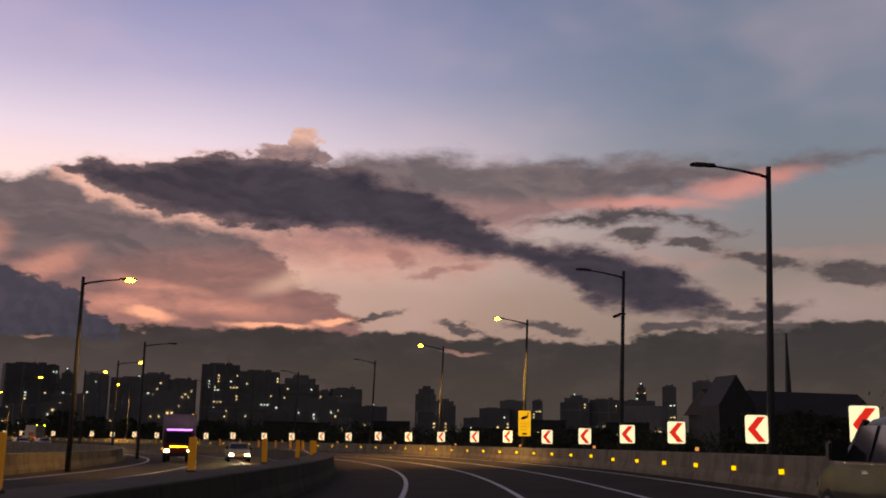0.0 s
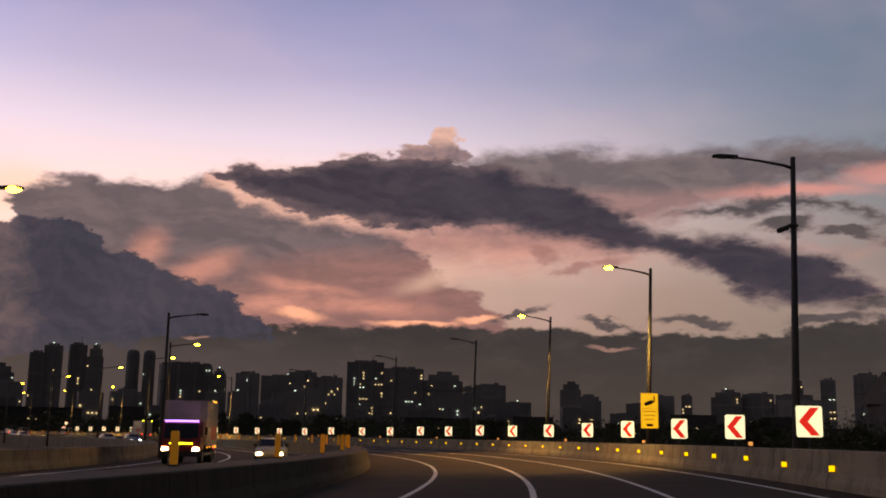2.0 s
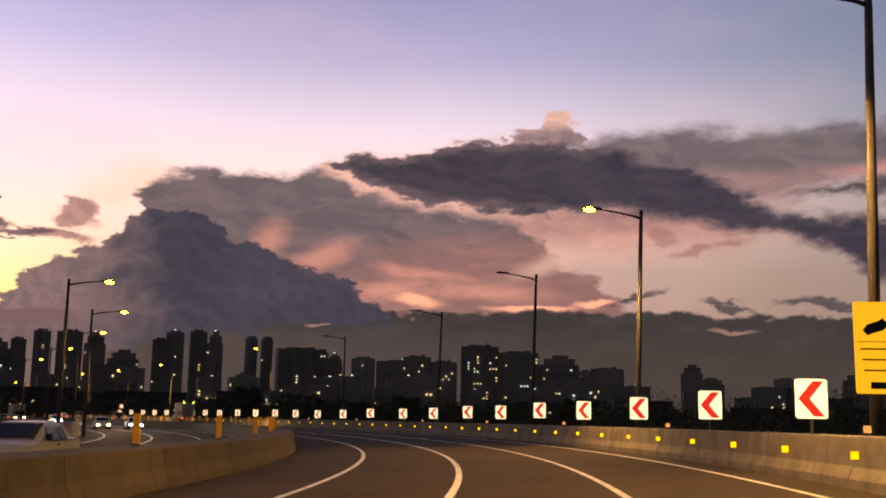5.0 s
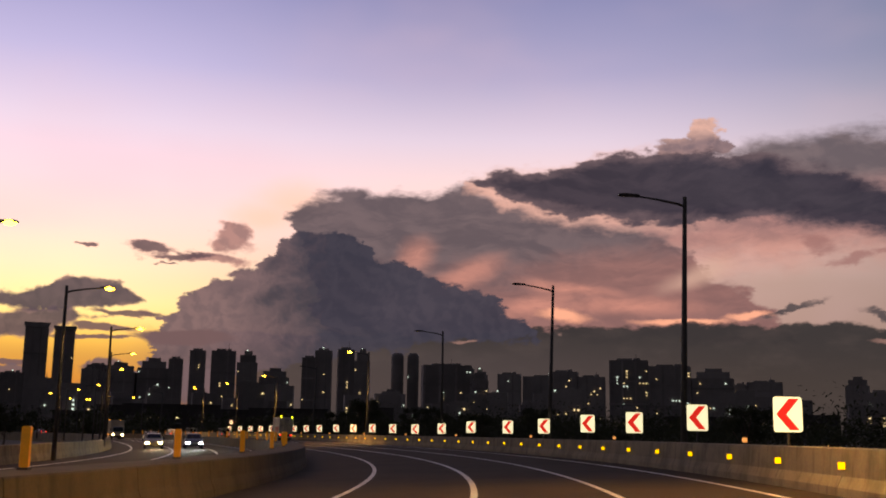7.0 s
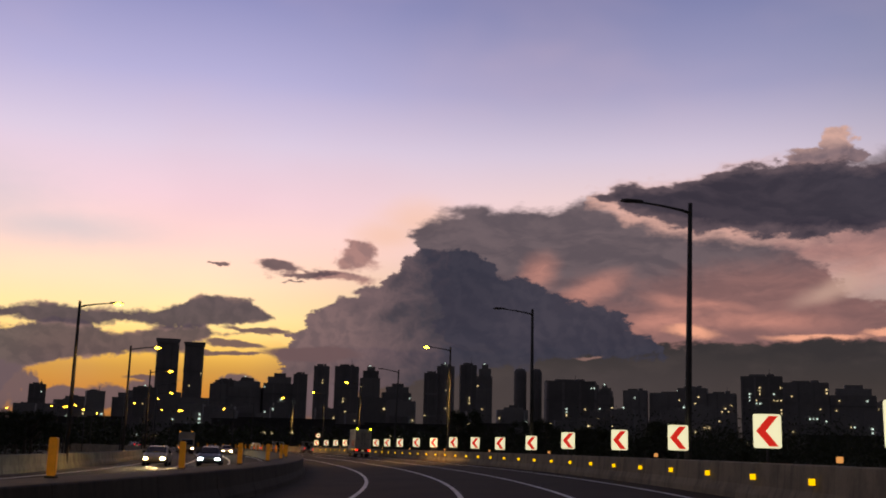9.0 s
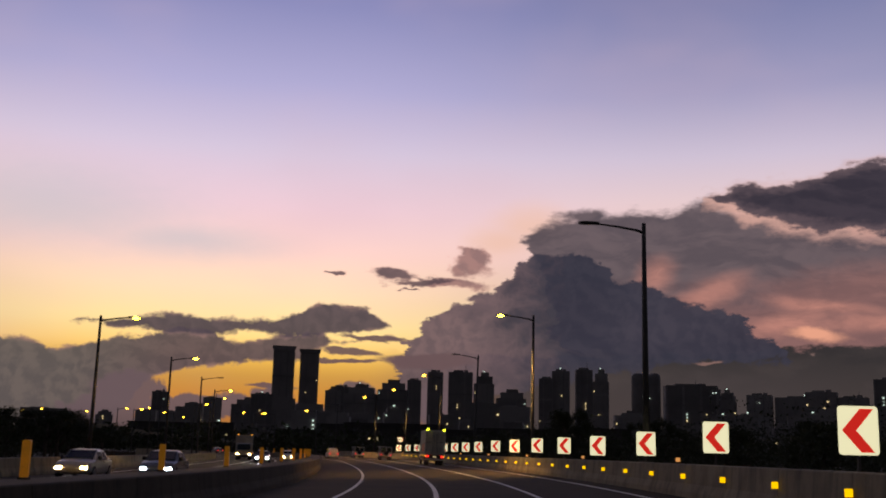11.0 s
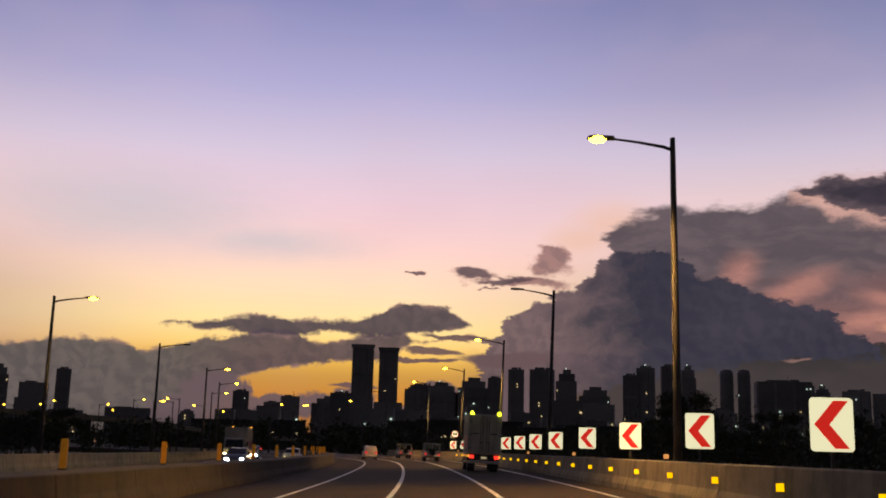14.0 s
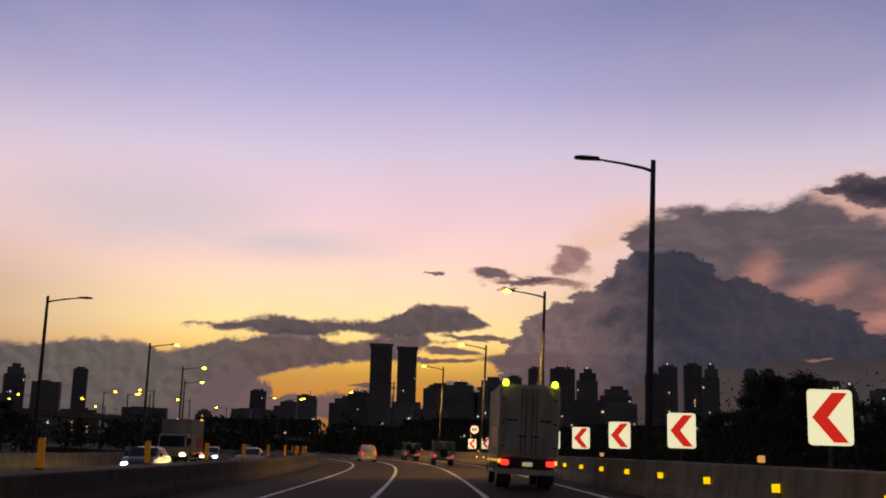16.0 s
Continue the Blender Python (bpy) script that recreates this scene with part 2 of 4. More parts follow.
    col = lay(col, T.step(scraps, -0.15, 0.55), lin(122, 104, 104), lin(76, 70, 76), 0.93, T.step(scraps, 0.0, 0.5))
    wisps = bank(frayed, [(0.8, 9.25, 1.5, 0.35, -4), (-1.2, 9.6, 1.2, 0.3, 0), (2.6, 10.0, 1.6, 0.4, 0)], 0.2, tatters)
    col = lay(col, T.step(wisps, -0.15, 0.7), None, lin(150, 108, 108), 0.75)

    # long low bank on the horizon
    top = under(fine_way, [(24, 5.4), (17, 5.85), (9.4, 6.05), (4.7, 6.1), (0, 5.8), (-6, 5.7), (-9, 5.6), (-10.6, 6.0), (-12.6, 6.3), (-16, 6.3), (-20, 6.5), (-30, 6.8)])
    low = T.math("MULTIPLY", T.step(top, -0.05, 0.25), T.math("SUBTRACT", 1.0, T.step(az, 31.0, 40.0)))
    shade = T.mix(T.step(el, 2.0, 5.6), lin(63, 56, 55), lin(51, 49, 52))
    col = T.mix(T.math("MULTIPLY", low, 0.97), col, T.mix(T.math("MULTIPLY", T.step(grain, 0.45, 0.7), 0.3), shade, lin(84, 74, 74)))
    slits = bank(wispy, [(-1.2, 5.0, 1.8, 0.14, 0), (21.3, 5.0, 1.1, 0.14, 0)])
    col = lay(col, T.step(slits, 0.0, 0.6), None, lin(168, 128, 122), 0.6)

    # towering cloud in front of the mauve mass
    tower = band(fine_way, [(39.2, 2.5), (38.2, 4.5), (37.6, 6.0), (36.6, 7.2), (35.6, 7.9), (34, 8.6), (32.6, 9.1), (31.8, 10.1), (30.7, 11.1), (29.9, 11.4), (28.3, 11.15), (27.0, 10.6), (26.6, 9.7), (25.6, 9.65), (24.4, 9.6), (23, 8.8), (21.6, 8.35), (20.0, 7.9),
                           (19.5, 7.1), (18, 6.55), (17.2, 5.6), (16.7, 4.8), (16, 3.5)], [(39.2, 3.0), (38, 1.5), (31, 3.2), (26, 4.3), (22, 4.7), (17, 5.0), (16, 5.2)])
    tower = T.math("ADD", tower, T.math("MULTIPLY", bulge, 1.3))
    lit = T.step(T.math("ADD", az, T.math("MULTIPLY", T.math("SUBTRACT", coarse, swell), 9.0)), 31.5, 38.5)
    body = T.mix(T.math("MULTIPLY", T.step(coarse, 0.4, 0.65), 0.5), lin(58, 57, 72), lin(74, 70, 84))
    col = lay(col, T.step(tower, -0.02, 0.3), body, lin(118, 97, 104), 0.98, lit, knobs)
    col = T.mix(T.math("MULTIPLY", T.math("MULTIPLY", T.step(az, 6.0, 20.0), T.step(el, 5.6, 3.6)), 0.4), col, lin(80, 71, 75))
    puff = bank(frayed, [(34.5, 10.25, 1.25, 0.65, 0), (33.8, 10.5, 1.1, 0.8, 0), (34.6, 10.9, 0.75, 0.5, 0), (35.0, 9.35, 2.4, 0.4, 0)], 0.2, bulge)
    col = lay(col, T.step(puff, -0.1, 0.5), lin(206, 156, 148), lin(156, 118, 118), 0.92, T.step(puff, 0.0, 0.5), knobs)
    streaks = bank(frayed, [(38.8, 9.6, 1.5, 0.42, 4), (36.9, 9.4, 2.2, 0.34, -4), (41.4, 9.4, 0.8, 0.2, 0), (37.6, 8.9, 0.6, 0.1, 0)], 0.2, tatters)
    col = lay(col, T.step(streaks, -0.05, 0.4), lin(160, 120, 120), lin(104, 84, 92), 0.94, T.step(streaks, 0.05, 0.5))

    # broken bank over the afterglow: a long roll above, a wider body below
    roll = band(calm_way, [(56.2, 6.1), (55.5, 6.35), (53.2, 6.7), (50.5, 6.95), (47, 6.95), (44.3, 7.05), (43.1, 7.7), (41.9, 8.05), (41, 7.65), (39.8, 7.8), (39, 7.25), (38.2, 6.6)],
                [(56.2, 6.25), (54.0, 6.05), (52.4, 5.95), (50, 5.7), (48, 5.8), (46.2, 6.1), (45, 5.9), (43, 5.8), (41, 6.2), (39.6, 6.5), (38.2, 6.65)], 1.0)
    body_w = band(calm_way, [(90, 6.5), (75, 5.4), (66, 4.8), (62.3, 5.0), (60.7, 5.3), (58.8, 5.45), (57.1, 5.3), (55.9, 4.85), (54, 5.5), (53, 5.8), (52, 5.7), (51.4, 5.95), (50, 6.3), (48, 6.2), (47.2, 5.85), (45.4, 5.8), (44.5, 6.3), (43, 6.4), (41, 6.0), (40, 6.15), (38.7, 6.3), (37.6, 6.0)],
                  [(90, 0.0), (53.8, 0.0), (52.6, 1.6), (51.4, 3.3), (49.7, 3.8), (47.9, 4.2), (46, 4.35), (43.6, 4.6), (42.6, 5.1), (41.5, 5.6), (40, 5.85), (37.6, 6.05)], 1.0)
    col = lay(col, T.step(T.math("ADD", body_w, T.math("MULTIPLY", bulge, 0.8)), -0.05, 0.22), lin(158, 124, 116), T.mix(T.step(az, 49.0, 56.0), lin(98, 83, 89), lin(101, 94, 95)), 0.97, T.step(body_w, 0.0, 0.35), knobs)
    col = lay(col, T.step(T.math("ADD", roll, T.math("MULTIPLY", bulge, 0.8)), -0.05, 0.22), lin(140, 112, 110), lin(88, 76, 86), 0.97, T.step(roll, 0.0, 0.3), knobs)
    bars = bank(wispy, [(40.6, 5.35, 2.0, 0.24, 0), (39.4, 6.2, 2.4, 0.2, 0), (41, 4.85, 2.6, 0.14, 0), (44.6, 3.5, 1.6, 0.16, 0), (36.5, 5.0, 3, 0.5, 0)])
    col = lay(col, T.step(bars, -0.05, 0.4), None, lin(112, 88, 92), 0.95)
    heaps = bank(heaped, [(52.2, 2.9, 2.0, 1.0, 0), (40.4, 3.1, 1.5, 0.8, 0), (47.5, 2.1, 7, 0.8, 0), (44.8, 2.7, 1.4, 0.6, 0), (53.6, 1.4, 2.6, 1.2, 0), (36.5, 2.4, 3.0, 1.2, 0)], 0.3, bulge)
    col = lay(col, T.step(heaps, -0.02, 0.25), None, lin(112, 92, 98), 0.95)
    col = T.mix(T.math("MULTIPLY", T.math("SUBTRACT", 1.0, T.step(el, -0.5, 2.4)), 0.75), col, lin(62, 56, 58))

    back = T.node("ShaderNodeBackground")
    T.link(col, back.inputs[0])
    back.inputs[1].default_value = 1.0
    out = T.node("ShaderNodeOutputWorld")
    T.link(back.outputs[0], out.inputs[0])
    world.cycles.sampling_method, world.cycles.sample_map_resolution = "MANUAL", 512


make_sky()


# ---- materials ----
def material(name, base, rough=0.6, metal=0.0, second=None, size=3.0, bump=0.0, fine=40.0, glow=None, power=0.0, spec=0.5, vary=0.0, drips=0.0):
    """Base colour with stains at one size and grain at another; second is the colour of the stains."""
    m = bpy.data.materials.new(name)
    m.use_nodes = True
    T = Tree(m.node_tree)
    b = m.node_tree.nodes["Principled BSDF"]
    co = T.node("ShaderNodeTexCoord").outputs["Object"]
    base, second = (*base, 1.0), (*(second or [c * 0.7 for c in base]), 1.0)
    stains = T.step(T.noise(co, size, 5.0, 0.6), 0.4, 0.7)
    col = T.mix(stains, base, second)
    dust = T.noise(co, fine, 3.0)
    col = T.mix(T.math("MULTIPLY", T.step(dust, 0.3, 0.75), 0.35), col, tuple(c * 0.6 for c in base[:3]) + (1.0,))
    if drips:
        # runs of dirt drawn downwards
        tall = T.node("ShaderNodeVectorMath", operation="MULTIPLY")
        T.link(co, tall.inputs[0])
        tall.inputs[1].default_value = (1.0, 1.0, 0.09)
        runs = T.step(T.noise(tall.outputs[0], 2.6, 4.0, 0.6), 0.5, 0.72)
        col = T.mix(T.math("MULTIPLY", runs, drips), col, tuple(c * 0.3 for c in base[:3]) + (1.0,))
    if vary:
        info = T.node("ShaderNodeObjectInfo").outputs["Random"]
        hsv = T.node("ShaderNodeHueSaturation")
        T.link(T.math("ADD", 1.0 - vary / 2, T.math("MULTIPLY", info, vary)), hsv.inputs["Value"])
        T.link(col, hsv.inputs["Color"])
        col = hsv.outputs[0]
    T.link(col, b.inputs["Base Color"])
    T.link(T.math("ADD", rough - 0.08, T.math("MULTIPLY", dust, 0.16), clamp=True), b.inputs["Roughness"])
    b.inputs["Metallic"].default_value, b.inputs["Specular IOR Level"].default_value = metal, spec
    if bump:
        n = T.node("ShaderNodeBump")
        n.inputs["Strength"].default_value, n.inputs["Distance"].default_value = 0.6, bump
        T.link(T.math("ADD", dust, T.math("MULTIPLY", stains, 0.5)), n.inputs["Height"])
        T.link(n.outputs[0], b.inputs["Normal"])
    if glow:
        b.inputs["Emission Color"].default_value, b.inputs["Emission Strength"].default_value = (*glow, 1.0), power
    return m


ASPHALT = material("asphalt", (0.05, 0.037, 0.021), 0.85, second=(0.034, 0.025, 0.014), size=0.35, bump=0.006, fine=28, spec=0.12)
PAINT = material("road_paint", (0.78, 0.76, 0.7), 0.55, second=(0.5, 0.48, 0.44), size=1.2, fine=22)
CONCRETE = material("concrete", (0.29, 0.235, 0.15), 0.9, second=(0.17, 0.133, 0.083), size=0.9, bump=0.004, fine=14, vary=0.16, drips=0.6)
# Stained concrete with shade put into its colour: unlit median face, flyover piers.
SHADED_CONCRETE = material("shaded_concrete", (0.085, 0.065, 0.038), 0.92, second=(0.055, 0.042, 0.025), size=0.8, bump=0.004, fine=14, vary=0.2, drips=0.6)
SOIL = material("dark_soil", (0.075, 0.066, 0.045), 0.95, second=(0.05, 0.046, 0.03), size=0.05, bump=0.1, fine=1.5)
STEEL = material("galvanised_pole", (0.075, 0.066, 0.056), 0.7, 0.0, second=(0.05, 0.045, 0.038), size=1.5, fine=30)
# Emission on these signs and reflectors stands in for headlight beams thrown back.
SHEETING = material("retroreflective_cream_glow", (0.86, 0.83, 0.66), 0.4, size=2.0, second=(0.8, 0.76, 0.58), glow=(1.0, 0.93, 0.6), power=0.9)
RED_SHEETING = material("retroreflective_red_glow", (0.72, 0.02, 0.02), 0.4, size=2.0, second=(0.6, 0.02, 0.02), glow=(0.95, 0.03, 0.02), power=0.62)
AMBER = material("amber_reflector_glow", (0.9, 0.6, 0.03), 0.3, glow=(1.0, 0.56, 0.0), power=1.3)
ORANGE_REFLECTOR = material("orange_reflector_glow", (0.9, 0.4, 0.1), 0.3, glow=(1.0, 0.42, 0.12), power=0.7)
# The marker posts glow faintly too, with light put into the plastic itself.
ORANGE = material("orange_plastic_glow", (0.75, 0.27, 0.02), 0.45, second=(0.55, 0.2, 0.03), size=4.0, glow=(0.9, 0.36, 0.02), power=0.1)
LAMP_ON = material("lamp_glass_lit", (0.9, 0.8, 0.5), 0.3, glow=(1.0, 0.5, 0.03), power=22.0)
LAMP_OFF = material("lamp_glass_off", (0.3, 0.28, 0.25), 0.15)
FACADE = material("far_facade", (0.27, 0.24, 0.22), 0.8, second=(0.2, 0.178, 0.165), size=0.02, fine=0.3, vary=0.5)
WINDOW_LIT = material("window_lit", (0.5, 0.45, 0.3), 0.4, glow=(1.0, 0.76, 0.4), power=1.1)
WINDOW_COLD = material("window_lit_cold", (0.45, 0.5, 0.5), 0.4, glow=(0.8, 1.0, 0.92), power=1.0)


# ---- shapes ----
def mesh_object(name, bm, mat, parent=None, label="", smooth=False, bevel=0.0):
    if bevel:
        bmesh.ops.bevel(bm, geom=list(bm.edges), offset=bevel, segments=2, affect="EDGES", clamp_overlap=True)
    me = bpy.data.meshes.new(name)
    bm.normal_update()
    bm.to_mesh(me)
    bm.free()
    for m in mat if isinstance(mat, (list, tuple)) else [mat]:
        me.materials.append(m)
    if smooth:
        me.shade_smooth()
    ob = new(name, me)
    if parent is not None:
        ob.parent = parent
    if label:
        tagged(ob, label)
    return ob


def part(name, bm, mat, parent, label="", smooth=False, bevel=0.0):
    return mesh_object(name, bm, mat, parent, label, smooth, bevel)


def empty(name, m, label, category, group="", kind=""):
    ob = new(name)
    ob.matrix_basis = m
    ob.empty_display_size = 0.2
    return tagged(ob, label, category, group, kind)


def box(x0, x1, y0, y1, z0, z1, bm=None):
    bm = bm or bmesh.new()
    bmesh.ops.create_cube(bm, size=1.0, matrix=Matrix.LocRotScale(((x0 + x1) / 2, (y0 + y1) / 2, (z0 + z1) / 2), None, (x1 - x0, y1 - y0, z1 - z0)))
    return bm


def prism(points, y0, y1, bm=None):
    """An outline in x and z, drawn out along y."""
    bm = bm or bmesh.new()
    a = [bm.verts.new((x, y0, z)) for x, z in points]
    b = [bm.verts.new((x, y1, z)) for x, z in points]
    bm.faces.new(a)
    bm.faces.new(b[::-1])
    for i in range(len(a)):
        j = (i + 1) % len(a)
        bm.faces.new((a[i], b[i], b[j], a[j]))
    bmesh.ops.recalc_face_normals(bm, faces=bm.faces)
    return bm


def tube(points, radii, sides=10, bm=None, caps=True):
    """A round bar along points, with a radius for each."""
    bm = bm or bmesh.new()
    rings = []
    pts = [Vector(p) for p in points]
    for i, p in enumerate(pts):
        d = (pts[min(i + 1, len(pts) - 1)] - pts[max(i - 1, 0)]).normalized()
        turn = d.to_track_quat("Z", "Y").to_matrix()
        rings.append([bm.verts.new(p + turn @ Vector((math.cos(k * math.tau / sides), math.sin(k * math.tau / sides), 0)) * radii[i]) for k in range(sides)])
    for a, b in zip(rings, rings[1:]):
        for k in range(sides):
            bm.faces.new((a[k], a[(k + 1) % sides], b[(k + 1) % sides], b[k]))
    if caps:
        bm.faces.new(rings[0][::-1])
        bm.faces.new(rings[-1])
    return bm


def rounded(w, h, r, n=4):
    """Outline of a rectangle with round corners, about its centre."""
    out = []
    for cx, cz, a0 in ((w / 2 - r, h / 2 - r, 0), (-w / 2 + r, h / 2 - r, 90), (-w / 2 + r, -h / 2 + r, 180), (w / 2 - r, -h / 2 + r, 270)):
        for i in range(n + 1):
            a = radians(a0 + 90 * i / n)
            out.append((cx + r * math.cos(a), cz + r * math.sin(a)))
    return out


# ---- the line of the road: heading in degrees along the outer barrier, s in metres ----
S_TABLE = np.arange(-140.0, 560.0, 1.0)


def heading(s):
    lo, hi = -20.0, 275.0
    u = min(max(s, lo), hi) / 100
    h = 1.676 + 15.782 * u + 26.041 * u**2 - 18.873 * u**3 + 3.45 * u**4
    return h + max(0.0, s - hi) * 0.17


HEADS = np.radians([heading(s) for s in S_TABLE])
X_TABLE, Y_TABLE = np.cumsum(-np.sin(HEADS)), np.cumsum(np.cos(HEADS))
X_TABLE += 10.301 - np.interp(-0.5, S_TABLE, X_TABLE)
Y_TABLE += 39.027 - np.interp(-0.5, S_TABLE, Y_TABLE)


def rise(o):
    """Height of the road surface at o metres left of the outer barrier: banked to the left."""
    return 0.03 * (6.2 - min(o, 15.2)) - 0.008 * max(0.0, o - 15.2)


def at(s, o, z=0.0):
    h = math.radians(heading(s))
    return Vector((np.interp(s - 0.5, S_TABLE, X_TABLE) - math.cos(h) * o, np.interp(s - 0.5, S_TABLE, Y_TABLE) - math.sin(h) * o, z))


def stand(s, o, z, turn=0.0):
    """Pose at the road: local x to the right of the traffic, local y ahead."""
    p = at(s, o, z)
    return pose(p.x, p.y, p.z, 0, 0, heading(s) + turn)


def sweep(profile, s0, s1, step=2.0, bm=None, closed=True):
    """Draw a profile of (o, height) along the road."""
    bm = bm or bmesh.new()
    n = max(1, round((s1 - s0) / step))
    rings = [[bm.verts.new(at(s0 + (s1 - s0) * i / n, o, z)) for o, z in profile] for i in range(n + 1)]
    m = len(profile)
    for a, b in zip(rings, rings[1:]):
        for k in range(m if closed else m - 1):
            bm.faces.new((a[k], a[(k + 1) % m], b[(k + 1) % m], b[k]))
    if closed:
        bm.faces.new(rings[0][::-1])
        bm.faces.new(rings[-1])
    bmesh.ops.recalc_face_normals(bm, faces=bm.faces)
    return bm


S0, S1 = -120.0, 500.0
# ---- ground and road ----
bm = bmesh.new()
bmesh.ops.create_circle(bm, cap_ends=True, segments=64, radius=4400, matrix=Matrix.Translation((-400, 600, -1.6)))
tagged(mesh_object("ground", bm, SOIL), "dark overgrown ground beside the expressway", "ground", kind="structure")

tagged(mesh_object("road", sweep([(-0.35, rise(-0.35)), (14.9, rise(14.9)), (14.9, -1.7), (-0.35, -1.7)], S0, S1), ASPHALT),
       "dark asphalt carriageway banked to the left with three lanes", "road", kind="structure")
tagged(mesh_object("road_opposite", sweep([(16.2, rise(16.2)), (29.6, rise(29.6)), (29.6, -1.7), (16.2, -1.7)], S0, S1), ASPHALT),
       "dark asphalt carriageway for oncoming traffic", "road", kind="structure")


def strip(name, o, width, s0, s1, label):
    bm = sweep([(o - width / 2, rise(o - width / 2) + 0.005), (o + width / 2, rise(o + width / 2) + 0.005)], s0, s1, 1.5, closed=False)
    bmesh.ops.reverse_faces(bm, faces=[f for f in bm.faces if f.normal.z < 0])
    return tagged(mesh_object(name, bm, PAINT), label, "road marking", kind="structure")


strip("edge_line", 1.62, 0.16, S0, S1, "worn white edge line on asphalt")
strip("lane_line", 5.0, 0.16, S0, S1, "worn white lane line on asphalt")
strip("lane_line", 8.25, 0.17, S0, S1, "worn white lane line on asphalt")
strip("edge_line", 11.55, 0.16, S0, S1, "worn white edge line on asphalt")
strip("edge_line", 17.0, 0.16, S0, S1, "worn white edge line on asphalt")
strip("lane_line", 20.4, 0.16, S0, S1, "worn white lane line on asphalt")
strip("lane_line", 23.8, 0.16, S0, S1, "worn white lane line on asphalt")
strip("edge_line", 27.4, 0.16, S0, S1, "worn white edge line on asphalt")


def barrier(name, label, inner, outer, top, s0, s1, length, mat):
    """A wall of cast segments with open joints; inner and outer are the offsets of its feet."""
    root = empty(name, Matrix(), label, "barrier", kind="structure")
    f = 1 if outer > inner else -1
    base = rise(inner)
    n = round((s1 - s0) / length)
    for i in range(n):
        a = s0 + (s1 - s0) * i / n
        b = a + (s1 - s0) / n - 0.03
        prof = [(inner, base - 0.05), (inner + 0.02 * f, base + 0.18), (inner + 0.12 * f, base + 0.42), (inner + 0.17 * f, top - 0.03), (inner + 0.2 * f, top),
                (outer - 0.03 * f, top), (outer, top - 0.03), (outer, -1.65)]
        part("segment", sweep(prof, a, b, 2.4), mat, root)
    return root


barrier("outer_barrier", "grey cast concrete barrier along the outer edge, stained", 0.42, -0.25, 1.2, -60, 330, 4.83, CONCRETE)
barrier("median_barrier", "low concrete median wall, stained", 14.75, 16.3, 0.64, -40, 330, 6.0, SHADED_CONCRETE)
barrier("far_barrier", "low concrete wall beyond the oncoming lanes", 29.3, 29.9, 0.55, -40, 400, 6.0, CONCRETE)


# ---- chevron signs ----
def chevron_sign(m):
    root = empty("chevron_sign", m, "cream chevron sign with a red arrow on a steel post", "road sign", "chevron signs along the barrier")
    w, h = 0.76, 0.92
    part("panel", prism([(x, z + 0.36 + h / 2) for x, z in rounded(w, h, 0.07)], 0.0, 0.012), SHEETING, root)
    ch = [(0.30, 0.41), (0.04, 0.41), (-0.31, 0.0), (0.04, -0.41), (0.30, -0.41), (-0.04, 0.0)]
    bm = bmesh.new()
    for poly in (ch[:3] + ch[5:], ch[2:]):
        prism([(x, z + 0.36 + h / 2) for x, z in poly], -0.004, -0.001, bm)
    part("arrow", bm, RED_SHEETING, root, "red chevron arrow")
    part("post", box(-0.03, 0.03, 0.014, 0.06, 0.0, 1.15), STEEL, root)
    part("bracket", box(-0.2, 0.2, 0.013, 0.03, 0.55, 0.6), STEEL, root)
    part("bracket", box(-0.2, 0.2, 0.013, 0.03, 1.0, 1.05), STEEL, root)
    return root


SIGN_AT = [-23.0, -12.9, -4.2, 6.2, 15, 24.3, 33.75, 44.6, 54.3, 64.5, 74.75, 84.5, 94.2, 103.3, 113.5, 123.25, 134.6, 144.75, 155.0, 164.5, 174.0, 183.75, 193.5, 204.0, 213.0, 221.9]
SIGN_AT += [231.3 + 9.5 * i for i in range(6)]
SIGN_SINKS = {24.3: 0.06, 33.75: 0.05, 84.5: -0.07, 103.3: -0.04, 113.5: 0.03, 123.25: 0.04, 144.75: 0.1, 155.0: 0.12, 164.5: 0.06, 193.5: -0.03}
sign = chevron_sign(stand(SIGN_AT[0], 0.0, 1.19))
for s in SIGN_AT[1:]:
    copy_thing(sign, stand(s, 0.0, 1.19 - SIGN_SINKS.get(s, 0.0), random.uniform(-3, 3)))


# ---- street lamps ----
def street_lamp(m, lit, h=11.15):
    root = empty("street_lamp", m, "tall tapered grey street lamp with a single arm, " + ("lit amber" if lit else "unlit"), "street lamp", "street lamps along the road")
    part("pole", tube([(0, 0, 0), (0, 0, h * 0.45), (0, 0, h)], [0.15, 0.125, 0.085], 12), STEEL, root, smooth=True)
    part("base_plate", box(-0.22, 0.22, -0.22, 0.22, 0.0, 0.05), STEEL, root)
    part("arm", tube([(0, 0, h - 0.4), (-0.3, 0, h - 0.3), (-1.1, 0, h - 0.17), (-2.0, 0, h - 0.07)], [0.06, 0.055, 0.045, 0.035], 8), STEEL, root, smooth=True)
    hd = part("lamp_head", prism([(-1.85, h - 0.1), (-1.9, h - 0.01), (-2.5, h + 0.01), (-2.72, h - 0.03), (-2.7, h - 0.09)], -0.13, 0.13), STEEL, root)
    bm = bmesh.new()
    bmesh.ops.create_uvsphere(bm, u_segments=12, v_segments=8, radius=1.0, matrix=Matrix.LocRotScale((-2.4, 0, h - 0.1), None, (0.28, 0.18, 0.13) if lit else (0.28, 0.11, 0.03)))
    part("lens", bm, LAMP_ON if lit else LAMP_OFF, hd, "glowing amber lens" if lit else "dark lens", smooth=True)
    return root


